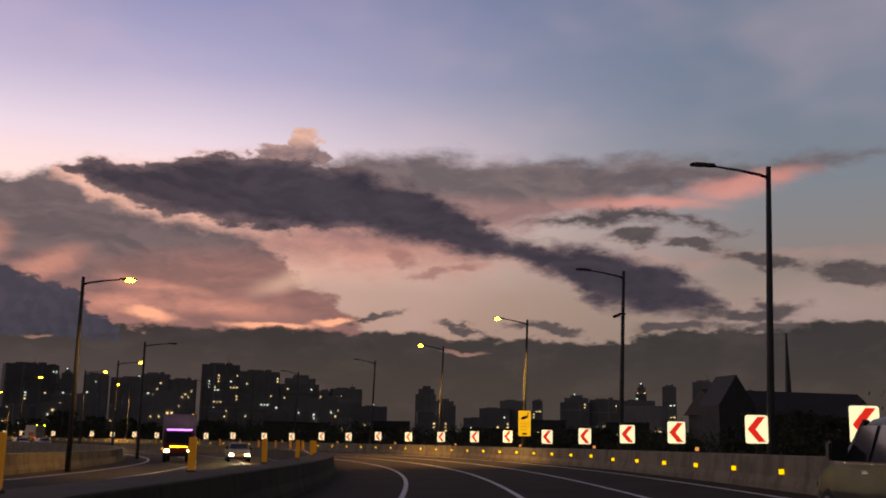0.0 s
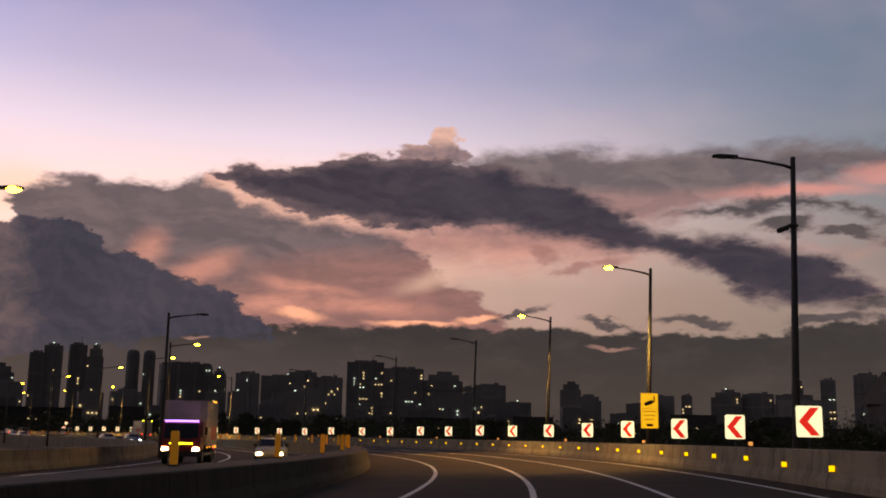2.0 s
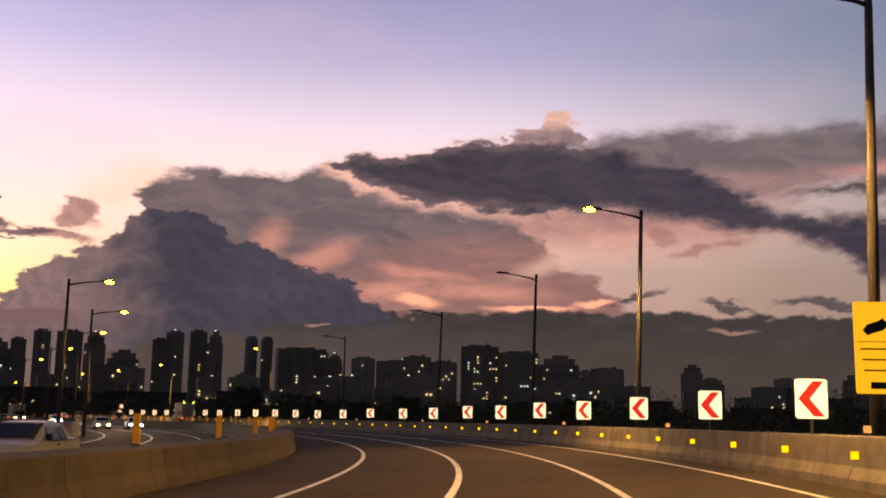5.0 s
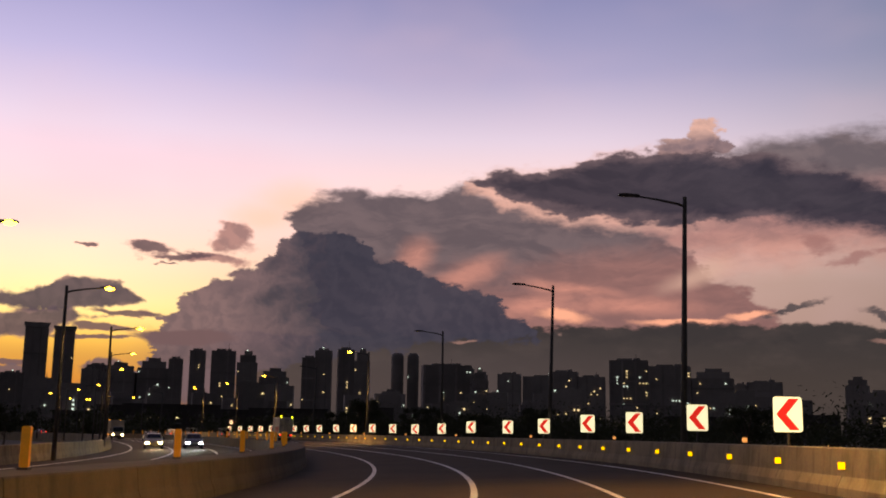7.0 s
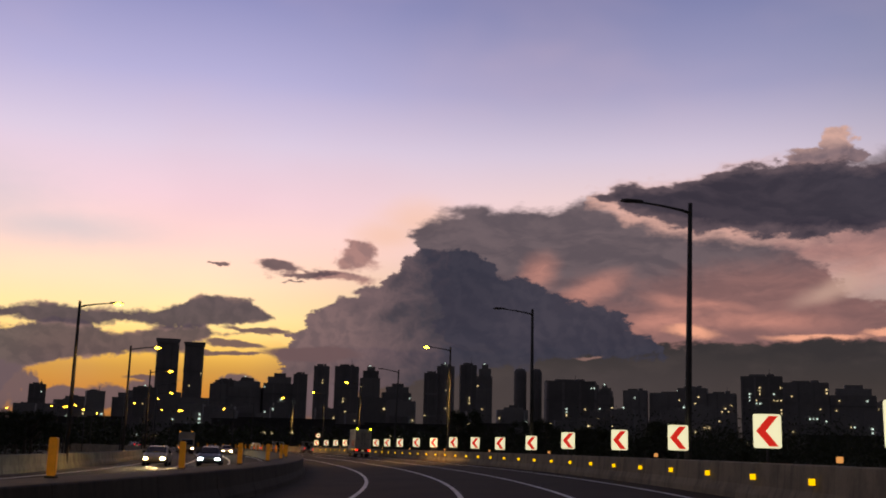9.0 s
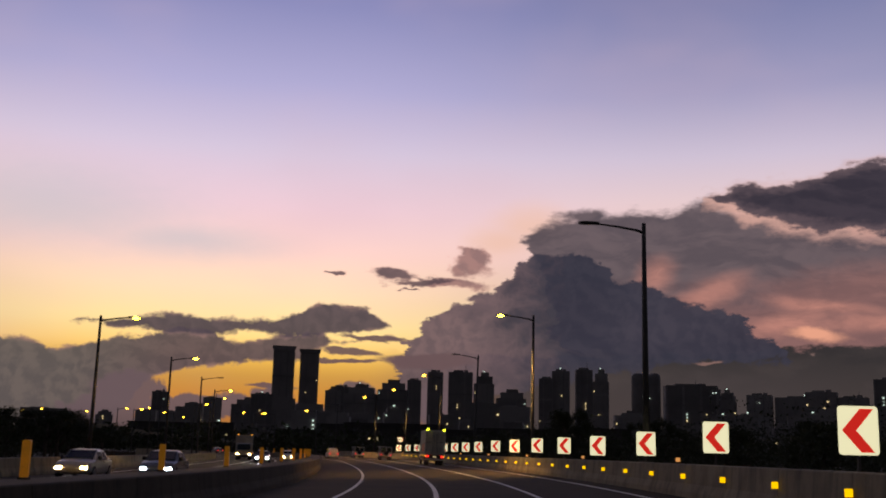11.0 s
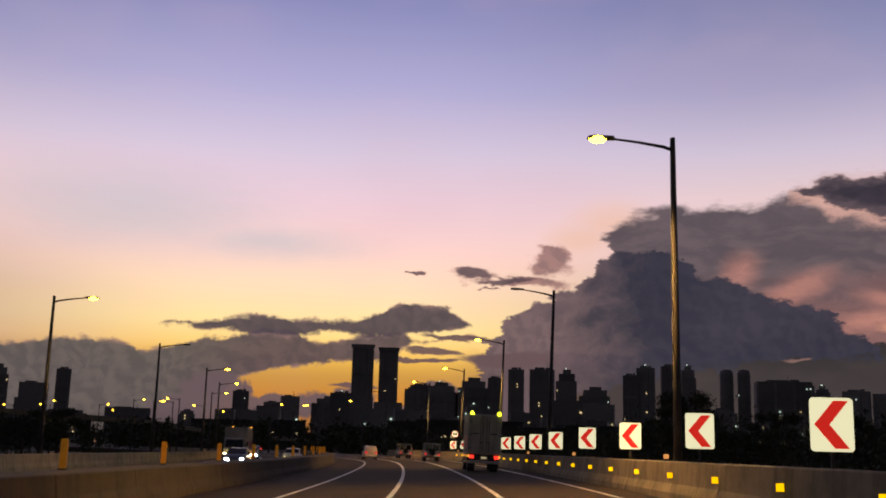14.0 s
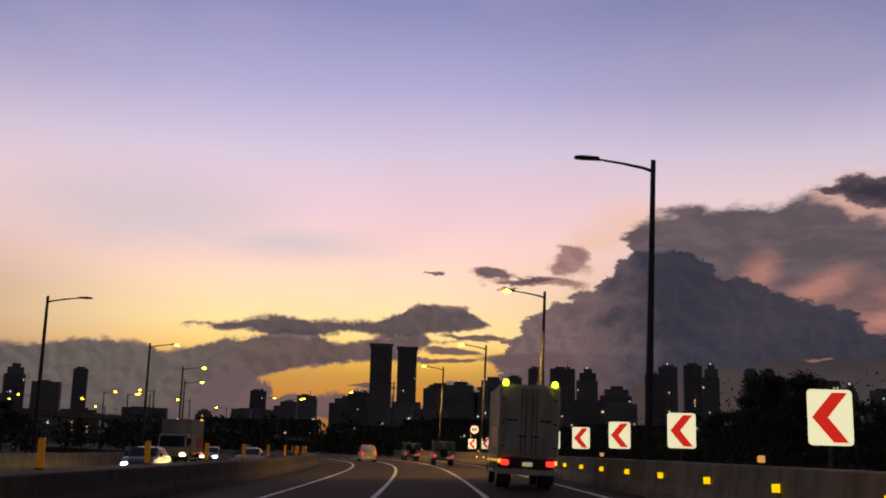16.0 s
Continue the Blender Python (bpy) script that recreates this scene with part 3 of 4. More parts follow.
LIT_RIGHT = {41.9, 66.6, 178.3, 241.0, 276.0, 304.0}
RIGHT_LAMPS = [-28, -4.1, 18.2, 41.9, 66.6, 88.2, 114.0, 145.6, 178.3, 210.6, 241.0, 276.0, 304.0, 336.0]
# along the far side: place, offset
LEFT_LAMPS = [(17.0, 28.2), (60.0, 28.3), (89.0, 28.7), (111.0, 28.9), (144.5, 29.5), (177.5, 30.0), (211.0, 30.1), (241.0, 30.1), (272.0, 30.1), (303.0, 30.1), (335.0, 30.1)]
UNLIT_LEFT = {60.0, 241.0}
lamp_kinds = {}
for side, places in (("r", [(s, -0.4) for s in RIGHT_LAMPS]), ("l", LEFT_LAMPS)):
    for s, off in places:
        lit = s in LIT_RIGHT if side == "r" else s not in UNLIT_LEFT
        m = stand(s, off, -1.6) @ pose(0, 0, 0, 0, 0.0 if 130 < s < 200 else 1.7, 0) if side == "r" else stand(s, off, -1.05 if s > 130 else -1.6, 180)
        if s == 145.6:
            m = stand(s, -0.2, 1.2)
        key = (lit, "on wall") if s == 145.6 else (lit, side) if side == "l" or s > 130 else (lit, "near")
        tall = 11.15 if side == "l" else 9.75 if s == 145.6 else 12.92 if s > 130 else 12.6
        if key in lamp_kinds:
            copy_thing(lamp_kinds[key], m)
        else:
            lamp_kinds[key] = street_lamp(m, lit, tall)
        if s == 18.2:
            camera_lamp = m
        if lit and -30 < s < 330:
            L = bpy.data.lights.new("lamp_light", "SPOT")
            L.energy, L.color, L.spot_size, L.spot_blend, L.shadow_soft_size = 9500, (1.0, 0.55, 0.17), radians(128), 0.8, 0.15
            o = new("lamp_light", L)
            L.energy *= 1.0 if side == "r" else 0.2
            o.matrix_world = m @ pose(-2.45, 0, tall - 0.3, 0, 14, 0)


# small traffic camera clamped to one pole
root = empty("traffic_camera", camera_lamp @ pose(-0.1, 0, 10.2), "small dark traffic camera clamped to a lamp pole", "camera")
part("housing", box(-0.5, -0.08, -0.09, 0.09, -0.1, 0.06), STEEL, root, bevel=0.03).rotation_euler = (0, radians(-22), 0)
part("clamp", box(-0.1, 0.22, -0.14, 0.14, -0.04, 0.04), STEEL, root)


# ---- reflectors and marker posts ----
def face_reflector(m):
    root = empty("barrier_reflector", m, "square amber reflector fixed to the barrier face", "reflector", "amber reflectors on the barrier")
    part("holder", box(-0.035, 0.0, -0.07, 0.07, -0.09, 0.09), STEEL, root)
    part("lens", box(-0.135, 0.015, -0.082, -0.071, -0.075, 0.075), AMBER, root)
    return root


first = None
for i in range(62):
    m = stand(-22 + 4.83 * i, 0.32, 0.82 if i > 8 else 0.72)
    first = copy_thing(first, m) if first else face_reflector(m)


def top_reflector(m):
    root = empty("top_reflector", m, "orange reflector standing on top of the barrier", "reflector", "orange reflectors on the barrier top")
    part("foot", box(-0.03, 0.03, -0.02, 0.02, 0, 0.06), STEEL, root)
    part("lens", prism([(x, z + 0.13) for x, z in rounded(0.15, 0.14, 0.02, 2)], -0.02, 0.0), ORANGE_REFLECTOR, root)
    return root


first = None
for i in range(17):
    m = stand(3.0 + 18.95 * i if i < 7 else 139.4 + 19.25 * (i - 7), 0.05, 1.2)
    first = copy_thing(first, m) if first else top_reflector(m)


def marker_post(m):
    root = empty("marker_post", m, "upright orange plastic marker post on the median wall", "marker post", "orange marker posts on the median")
    part("blade", prism([(x, z + 0.4) for x, z in rounded(0.165, 0.72, 0.04)], -0.04, 0.04), ORANGE, root)
    part("foot", box(-0.1, 0.1, -0.08, 0.08, 0.0, 0.04), STEEL, root)
    return root


first = None
for i in range(36):
    m = stand(-23.69 + 9.8 * i - max(0.0, 2.1 - 0.5 * i), 16.0, 0.64)
    first = copy_thing(first, m) if first else marker_post(m)


# ---- skyline ----
# x, y, width, height of each tower
EAST = [(-803, 2048, 98, 146), (-742, 2071, 25, 135), (-582, 2122, 55, 135), (-528, 2136, 54, 125), (-456, 2152, 76, 159), (-378, 2167, 81, 147), (-296, 2180, 79, 139), (-245, 2186, 21, 110), (-200, 2191, 65, 115), (-35, 2200, 41, 122), (81, 2199, 71, 59), (408, 2150, 21, 131), (465, 2150, 27, 130), (536, 2150, 44, 141), (274, 2170, 60, 107), (333, 2165, 58, 101), (378, 2160, 24, 92), (197, 2180, 19, 97), (610, 2120, 60, 120), (690, 2090, 70, 105)]
MID = [(-1763, 1857, 52, 129), (-1644, 1967, 36, 143), (-1598, 2007, 74, 156), (-1538, 2055, 69, 169), (-1498, 2085, 32, 173), (-1459, 2114, 36, 194), (-1411, 2148, 56, 195), (-1365, 2178, 47, 191), (-1310, 2213, 66, 153), (-1242, 2253, 33, 184), (-1213, 2269, 39, 202), (-1165, 2296, 38, 206), (-1132, 2313, 36, 203), (-1057, 2349, 30, 195), (-1023, 2365, 28, 195), (-973, 2386, 27, 154), (-943, 2399, 38, 170), (-903, 2415, 38, 168), (-865, 2429, 22, 153), (-809, 2449, 54, 152), (-717, 2478, 127, 147), (-618, 2506, 53, 140)]
WEST = [(-1850, 2011, 52, 255), (-1804, 2054, 46, 249), (-2278, 1461, 31, 171), (-2046, 1796, 38, 135), (-1905, 1955, 87, 126), (-1745, 2108, 49, 163), (-1709, 2139, 38, 168), (-2314, 1397, 54, 100), (-2200, 1587, 102, 85), (-2122, 1698, 39, 84), (-1989, 1863, 95, 100), (-2386, 1360, 45, 175)]


def high_rise(x, y, w, h, style, windows):
    face = math.degrees(math.atan2(-x - 20, y - 80)) + random.uniform(-9, 9)
    root = empty("high_rise", pose(x, y, -1.6, 0, 0, face), "distant dark high-rise tower against the dusk" + (" with a few lit windows" if windows else ""), "building", "skyline towers")
    d = max(18.0, w * 0.5)
    if style == "round":
        part("tower_block", tube([(0, w / 2, 0), (0, w / 2, h * 0.95), (0, w / 2, h * 0.985), (0, w / 2, h)], [w / 2, w / 2, w * 0.42, w * 0.28], 24), FACADE, root, smooth=True)
    elif style == "flared":
        part("tower_block", box(-w / 2, w / 2, 0, d, 0, h * 0.955, None), FACADE, root, bevel=1.5)
        part("crown", prism([(-w * 0.5, h * 0.955), (-w * 0.56, h * 0.985), (-w * 0.56, h), (w * 0.56, h), (w * 0.56, h * 0.985), (w * 0.5, h * 0.955)], -1.5, d + 1.5), FACADE, root)
    elif style == "stepped":
        part("tower_block", box(-w / 2, w / 2, 0, d, 0, h * 0.86), FACADE, root)
        part("upper_block", box(-w * 0.36, w * 0.42, d * 0.1, d * 0.85, h * 0.86, h * 0.95), FACADE, root)
        part("roof_house", box(-w * 0.16, w * 0.24, d * 0.2, d * 0.6, h * 0.95, h), FACADE, root)
    else:
        part("tower_block", box(-w / 2, w / 2, 0, d, 0, h * 0.975), FACADE, root)
        part("roof_house", box(-w * 0.3, w * 0.1, d * 0.2, d * 0.7, h * 0.975, h), FACADE, root)
        if style == "mast":
            part("mast", tube([(w * 0.2, d / 2, h * 0.97), (w * 0.2, d / 2, h * 1.07)], [0.8, 0.3], 6), FACADE, root)
    if style != "round" and h > 95:
        body_top = h * (0.955 if style == "flared" else 0.86 if style == "stepped" else 0.975)
        for f in (-0.5, -0.18, 0.16, 0.47):
            part("facade_rib", box(f * w, f * w + w * 0.045, -1.3, -0.002, 3, body_top - 2), FACADE, root)
        for k in (0.42, 0.7):
            part("floor_band", box(-w / 2 - 0.6, w / 2 + 0.6, -1.6, -1.302, h * k, h * k + 3.2), FACADE, root)
        part("roof_tank", tube([(w * 0.22, d * 0.5, body_top - 0.5), (w * 0.22, d * 0.5, body_top + 5.0)], [w * 0.09, w * 0.09], 10), FACADE, root)
    part("podium", box(-w * 0.62, w * 0.66, -4, d + 6, 0, min(24.0, h * 0.3)), FACADE, root)
    front = 0.0 if style != "round" else 2.0
    cols, rows = max(3, int(w / 6)), max(3, int(h * 0.62 / 6))
    seen = set()
    pick = random.Random(int(x * 7 + y))
    while windows > 0:
        c, k, n = pick.randrange(cols), pick.randrange(rows), pick.choice((1, 1, 1, 2, 3))
        upright = pick.random() < 0.6
        kind = WINDOW_COLD if pick.random() < 0.35 else WINDOW_LIT
        for j in range(min(n, windows)):
            cell = (c, k - j) if upright else (c + j, k)
            if cell in seen or cell[0] >= cols or cell[1] < 0:
                continue
            seen.add(cell)
            wx, wz, q = (cell[0] + 0.5) / cols * w - w / 2, h * 0.3 + cell[1] * 6, pick.choice((0.8, 1.0, 1.5))
            part("window", box(wx - q, wx + q, -1.75 + front, 0.3 + front, wz, wz + 2.4), kind, root, "lit window")
        windows -= n
    if pick.random() < 0.22:
        part("roof_lamp", box(-1.3, 1.3, -0.6, 0.6, h, h + 2.2), WINDOW_COLD, root, "white lamp on the roof edge")
    return root


# lower blocks between the towers
town = random.Random(12)
for k in range(64):
    a, d = radians(town.uniform(-14, 66)), town.uniform(1500, 2050)
    high_rise(-30 - math.sin(a) * d, 90 + math.cos(a) * d, town.uniform(24, 62), town.uniform(44, 88), town.choice(("plain", "stepped", "plain", "mast")), town.choice((1, 2, 3, 5)))
STYLES = ("plain", "stepped", "plain", "mast", "stepped")
for k, row in enumerate(EAST):
    high_rise(*row, "mast" if k == 4 else STYLES[k % 5], 26 if k == 4 else (8, 5, 9, 7, 4)[k % 5])
for k, row in enumerate(MID):
    high_rise(*row, "round" if k in (13, 14) else STYLES[(k * 3) % 5], (2, 3, 2, 5, 1)[k % 5])
for k, row in enumerate(WEST):
    high_rise(*row, "flared" if k < 2 else STYLES[k % 5], (0, 2, 1, 3)[k % 4])


# ---- trees and woods ----
BARK = material("bark", (0.1, 0.075, 0.05), 0.9, size=4.0, bump=0.01)
LEAF = material("leaf", (0.06, 0.064, 0.028), 0.75, second=(0.04, 0.046, 0.02), size=0.6, fine=6.0, spec=0.2)


def foliage(bm, lumps, leaf, count, rng):
    """Leaves strewn over lumps (centre, radius): small tilted blades with gaps between them."""
    for centre, radius in lumps:
        for _ in range(count):
            d = Vector((rng.gauss(0, 1), rng.gauss(0, 1), rng.gauss(0, 1))).normalized()
            p = Vector(centre) + Vector((d.x, d.y, d.z * 0.75)) * radius * rng.uniform(0.3, 1.02)
            a = Vector((rng.gauss(0, 1), rng.gauss(0, 1), rng.gauss(0, 1))).normalized()
            b = a.cross(d).normalized()
            s = leaf * rng.uniform(0.6, 1.5)
            bm.faces.new([bm.verts.new(p + a * s), bm.verts.new(p + b * s * 0.45), bm.verts.new(p - a * s), bm.verts.new(p - b * s * 0.45)])


def tree(m, height, seed, label):
    rng = random.Random(seed)
    root = empty("tree", m, label, "tree", "trees beside the road")
    trunk = tube([(0, 0, -0.2), (rng.uniform(-0.2, 0.2), 0.1, height * 0.3), (rng.uniform(-0.4, 0.4), 0.2, height * 0.62)], [height * 0.032, height * 0.024, height * 0.012], 8)
    lumps = []
    for k in range(13):
        a, r = k * 2.4 + rng.uniform(-0.4, 0.4), height * rng.uniform(0.1, 0.33)
        z = height * rng.uniform(0.4, 0.9)
        tip = Vector((math.cos(a) * r, math.sin(a) * r, z))
        lumps.append((tip, height * rng.uniform(0.1, 0.17)))
        if k % 2 == 0:
            base = Vector((0, 0.1, height * rng.uniform(0.25, 0.5)))
            tube([base, (base + tip) / 2 + Vector((0, 0, 0.2)), tip], [height * 0.011, height * 0.008, height * 0.004], 5, trunk)
    part("trunk", trunk, BARK, root, smooth=True)
    bm = bmesh.new()
    foliage(bm, lumps, height * 0.0145, 430, rng)
    part("crown", bm, LEAF, root)
    return root


ground_z = -1.6
kinds = [tree(stand(262, -24, ground_z), 10.5, 3, "broad dark tree with an uneven crown, in silhouette"), tree(stand(51, -30, ground_z), 7.0, 5, "dark tree with a loose crown, in silhouette"),
         tree(stand(238, -30, ground_z), 8.5, 8, "low bushy dark tree in silhouette")]
rng = random.Random(21)
for s in range(35, 330, 9):
    near = 200 < s < 300
    for _ in range(2 if near or s < 90 else 1):
        k = kinds[rng.randrange(3)]
        q = rng.uniform(0.55, 0.95) if near else rng.uniform(0.4, 0.62) if s < 90 else rng.uniform(0.35, 0.6)
        t = copy_thing(k, stand(s + rng.uniform(-4, 4), -rng.uniform(20, 46), ground_z, rng.uniform(0, 360)))
        t.scale = (q * rng.uniform(0.9, 1.3), q * rng.uniform(0.9, 1.3), q)
for s in range(20, 420, 17):
    k = kinds[rng.randrange(3)]
    q = rng.uniform(0.35, 0.75)
    t = copy_thing(k, stand(s + rng.uniform(-6, 6), rng.uniform(44, 90), ground_z, rng.uniform(0, 360)))
    t.scale = (q * rng.uniform(0.9, 1.4), q * rng.uniform(0.9, 1.4), q)

for s in range(226, 330, 6):
    k = kinds[rng.randrange(3)]
    q = rng.uniform(0.6, 0.85)
    t = copy_thing(k, stand(s + rng.uniform(-3, 3), rng.uniform(47, 66), ground_z, rng.uniform(0, 360)))
    t.scale = (q * rng.uniform(1.1, 1.5), q * rng.uniform(1.1, 1.5), q)

# woods and scrub far off, in front of the towers
bm = bmesh.new()
rng = random.Random(4)
for i in range(760):
    a = radians(rng.uniform(-48, 84))
    d = rng.uniform(330, 620)
    r = rng.uniform(3.5, 7.5)
    c = Vector((-30 - math.sin(a) * d, 90 + math.cos(a) * d, ground_z))
    top = rng.uniform(4.5, 9.5) * d / 450
    foliage(bm, [(c + Vector((0, 0, top)), r), (c + Vector((rng.uniform(-4, 4), rng.uniform(-4, 4), top * 0.45)), r * 1.15)], 0.85, 42, rng)
tagged(mesh_object("far_woods", bm, LEAF), "far belt of dark woods and scrub below the skyline", "woods", kind="stuff")

# thick scrub close behind the barriers
bm = bmesh.new()
rng = random.Random(9)
for i in range(620):
    s = rng.uniform(-10, 340)
    outer = i % 3 > 0
    o = -rng.uniform(15, 70) if outer else rng.uniform(48, 95)
    tall = (1.9 if s < 120 else 2.5) if outer and (s < 120 or s > 170) else 2.0 if not outer and s > 140 else 1.0
    r = rng.uniform(1.6, 3.2) * tall ** 0.5
    if outer and s < 14:
        continue
    foliage(bm, [(at(s, o, ground_z + rng.uniform(0.5, 2.2) * tall), r), (at(s + 1.5, o, ground_z + 0.6), r * 1.2)], 0.15, int(78 * r), rng)
tagged(mesh_object("scrub", bm, LEAF), "thick dark scrub on the ground beside the road", "scrub", kind="stuff")

# flyover of a side road, far beyond the oncoming lanes, coming down towards the right
FLY = [Vector(p) for p in ((-386, 343, 10.5), (-389, 399, 9.1), (-430, 463, 6.8), (-484, 539, 5.7), (-541, 626, 5.2), (-607, 716, 3.6))]
root = empty("viaduct", Matrix(), "far concrete flyover with a low parapet, sloping down", "viaduct", kind="structure")
for p, q in zip(FLY, FLY[1:]):
    d = q - p
    flat_way = Vector((d.x, d.y, 0)).normalized()
    side_way = Vector((flat_way.y, -flat_way.x, 0))
    for k in range(3):
        bm = bmesh.new()
        ends = [p + d * (k / 3), p + d * ((k + 1) / 3) - d.normalized() * 0.05]
        ring = [[bm.verts.new(e + side_way * x + Vector((0, 0, z))) for x, z in ((4.5, 0.95), (4.2, 0.95), (4.15, 0.0), (-4.15, 0.0), (-4.2, 0.95), (-4.5, 0.95), (-4.5, -0.9), (4.5, -0.9))] for e in ends]
        for j in range(8):
            bm.faces.new((ring[0][j], ring[0][(j + 1) % 8], ring[1][(j + 1) % 8], ring[1][j]))
        bm.faces.new(ring[0][::-1])
        bm.faces.new(ring[1])
        bmesh.ops.recalc_face_normals(bm, faces=bm.faces)
        part("deck_span", bm, CONCRETE, root)
        part("pier", tube([(ends[0].x, ends[0].y, ground_z), (ends[0].x, ends[0].y, ends[0].z - 0.85)], [0.9, 0.9], 12), SHADED_CONCRETE, root)

# low sheds and blocks among the woods
SHED = material("shed_wall", (0.075, 0.066, 0.057), 0.85, second=(0.05, 0.045, 0.04), size=0.15, fine=2.0, vary=0.4)


def low_block(x, y, w, h):
    face = math.degrees(math.atan2(-x - 20, y - 80))
    root = empty("low_building", pose(x, y, ground_z, 0, 0, face), "low dark flat-roofed building among trees", "building", "low buildings below the skyline")
    part("wall", box(-w / 2, w / 2, 0, w * 0.4, 0, h), SHED, root)
    part("roof", box(-w / 2 - 0.6, w / 2 + 0.6, -0.6, w * 0.4 + 0.6, h, h + 0.7), SHED, root)
    for k in range(rng.randrange(0, 4)):
        wx = rng.uniform(-0.4, 0.4) * w
        part("window", box(wx - 0.8, wx + 0.8, -0.12, 0.1, h * 0.55, h * 0.55 + 1.1), WINDOW_LIT, root, "lit window")


for i in range(46):
    a = radians(rng.uniform(-30, 72))
    d = rng.uniform(640, 980)
    low_block(-30 - math.sin(a) * d, 90 + math.cos(a) * d, rng.uniform(22, 60), rng.uniform(9, 24))

# gabled hall beyond the outer barrier
def gabled_hall(m):
    root = empty("gabled_hall", m, "dark hall with a long pitched roof and a steep front gable", "building")
    part("wall", box(0, 24, 0, 9, 0, 7.6), SHED, root)
    roof = prism([(-0.6, 7.5), (4.5, 11.0), (9.6, 7.5)], -0.5, 24.6)
    roof.transform(Matrix(((0, 1, 0, 0), (1, 0, 0, 0), (0, 0, 1, 0), (0, 0, 0, 1))) @ Matrix(((1, 0, 0, 0), (0, 1, 0, 0), (0, 0, 1, 0), (0, 0, 0, 1))))
    bmesh.ops.reverse_faces(roof, faces=roof.faces)
    part("roof", roof, ROOF, root, "dark pitched roof")
    part("front_gable", prism([(-1.8, 0), (-1.8, 8.6), (0.9, 12.6), (3.6, 8.6), (3.6, 0)], -2.2, 3.0), SHED, root)
    for x in (-0.6, 1.4):
        part("window", box(x, x + 0.9, -2.28, -2.1, 4.2, 5.8), GLAZED, root, "dark window")
    for k in range(5):
        part("window", box(6 + k * 3.6, 7.6 + k * 3.6, -0.08, 0.1, 3.6, 5.4), GLAZED, root, "dark window")
    return root


ROOF = material("roof_sheet", (0.07, 0.055, 0.045), 0.7, second=(0.05, 0.042, 0.036), size=0.3, fine=3.0)
GLAZED = material("unlit_glazing", (0.02, 0.02, 0.022), 0.1)
gabled_hall(pose(37.2, 139.5, ground_z, 0, 0, 16))

# slender mast behind the trees
root = empty("mast", pose(49.7, 150.5, ground_z), "slender tapering dark mast rising behind trees", "mast")
part("shaft", tube([(0, 0, 0), (0, 0, 12), (0, 0, 19.6)], [0.75, 0.42, 0.12], 8), STEEL, root, smooth=True)
part("base", box(-1.2, 1.2, -1.2, 1.2, 0, 0.5), CONCRETE, root)

# street lamps of roads farther off: azimuth and height angle as seen from the bend
FAR_LAMPS = [(58.7, 1.77), (57.9, 1.94), (56.4, 1.86), (54.6, 2.13), (53.7, 2.1), (52.8, 2.1), (52.4, 2.24), (51.4, 1.95), (48.1, 2.11), (47.0, 2.09), (45.8, 2.12), (43.5, 2.38),
             (60.4, 1.7), (61.8, 1.8), (55.6, 1.6), (50.2, 1.7), (63.5, 1.9)]
for a, e in FAR_LAMPS:
    d = 9.0 / math.tan(radians(e))
    copy_thing(lamp_kinds[(True, "l")], pose(-31.4 - math.sin(radians(a)) * d, 152.4 + math.cos(radians(a)) * d, -1.2, 0, 0, rng.choice((40, 200))))


# ---- other signs ----
# The yellow panel carries emission in place of headlight falling on it.
YELLOW = material("yellow_sheeting_glow", (0.8, 0.5, 0.02), 0.4, second=(0.7, 0.42, 0.02), size=3.0, glow=(1.0, 0.5, 0.02), power=0.75)
OCHRE = material("brown_print", (0.45, 0.24, 0.02), 0.5)
BLACK = material("black_paint", (0.02, 0.02, 0.02), 0.5)
root = empty("camera_sign", stand(41.6, -0.48, 2.05), "tall yellow sign with a black camera symbol on a lamp post", "road sign")
part("panel", prism([(x, z + 0.95) for x, z in rounded(0.95, 1.9, 0.05)], -0.03, 0.0), YELLOW, root)
part("border", box(-0.42, 0.42, -0.036, -0.031, 1.06, 1.075), OCHRE, root, "thin black rule")
sym = part("camera_symbol", prism([(-0.3, 1.3), (-0.22, 1.42), (0.02, 1.5), (0.12, 1.56), (0.24, 1.4), (0.1, 1.3), (-0.1, 1.24), (-0.2, 1.2)], -0.04, -0.031), BLACK, root, "black camera symbol")
part("bracket", prism([(0.16, 1.5), (0.22, 1.5), (0.24, 1.78), (0.3, 1.78), (0.3, 1.42), (0.24, 1.4)], -0.04, -0.031), BLACK, sym)
for k in range(3):
    part("text_bar", box(-0.36 + 0.03 * k, 0.36 - 0.07 * k, -0.036, -0.031, 0.9 - k * 0.22, 0.935 - k * 0.22), OCHRE, root, "dark bar of small writing")
part("text_bar", box(-0.18, 0.18, -0.036, -0.031, 0.1, 0.24), BLACK, root, "dark bar of small writing")
part("clamp", box(-0.2, 0.2, 0.001, 0.14, 1.5, 1.6), STEEL, root)

root = empty("speed_sign", stand(277.5, 0.0, 1.19), "round white speed sign with a dark rim on a post", "road sign")
bm = bmesh.new()
bmesh.ops.create_cone(bm, cap_ends=True, segments=28, radius1=0.42, radius2=0.42, depth=0.02, matrix=pose(0, 0, 2.15, 90))
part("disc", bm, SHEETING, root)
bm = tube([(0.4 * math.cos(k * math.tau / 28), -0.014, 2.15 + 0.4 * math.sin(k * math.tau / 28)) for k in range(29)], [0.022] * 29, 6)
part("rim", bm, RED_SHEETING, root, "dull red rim")
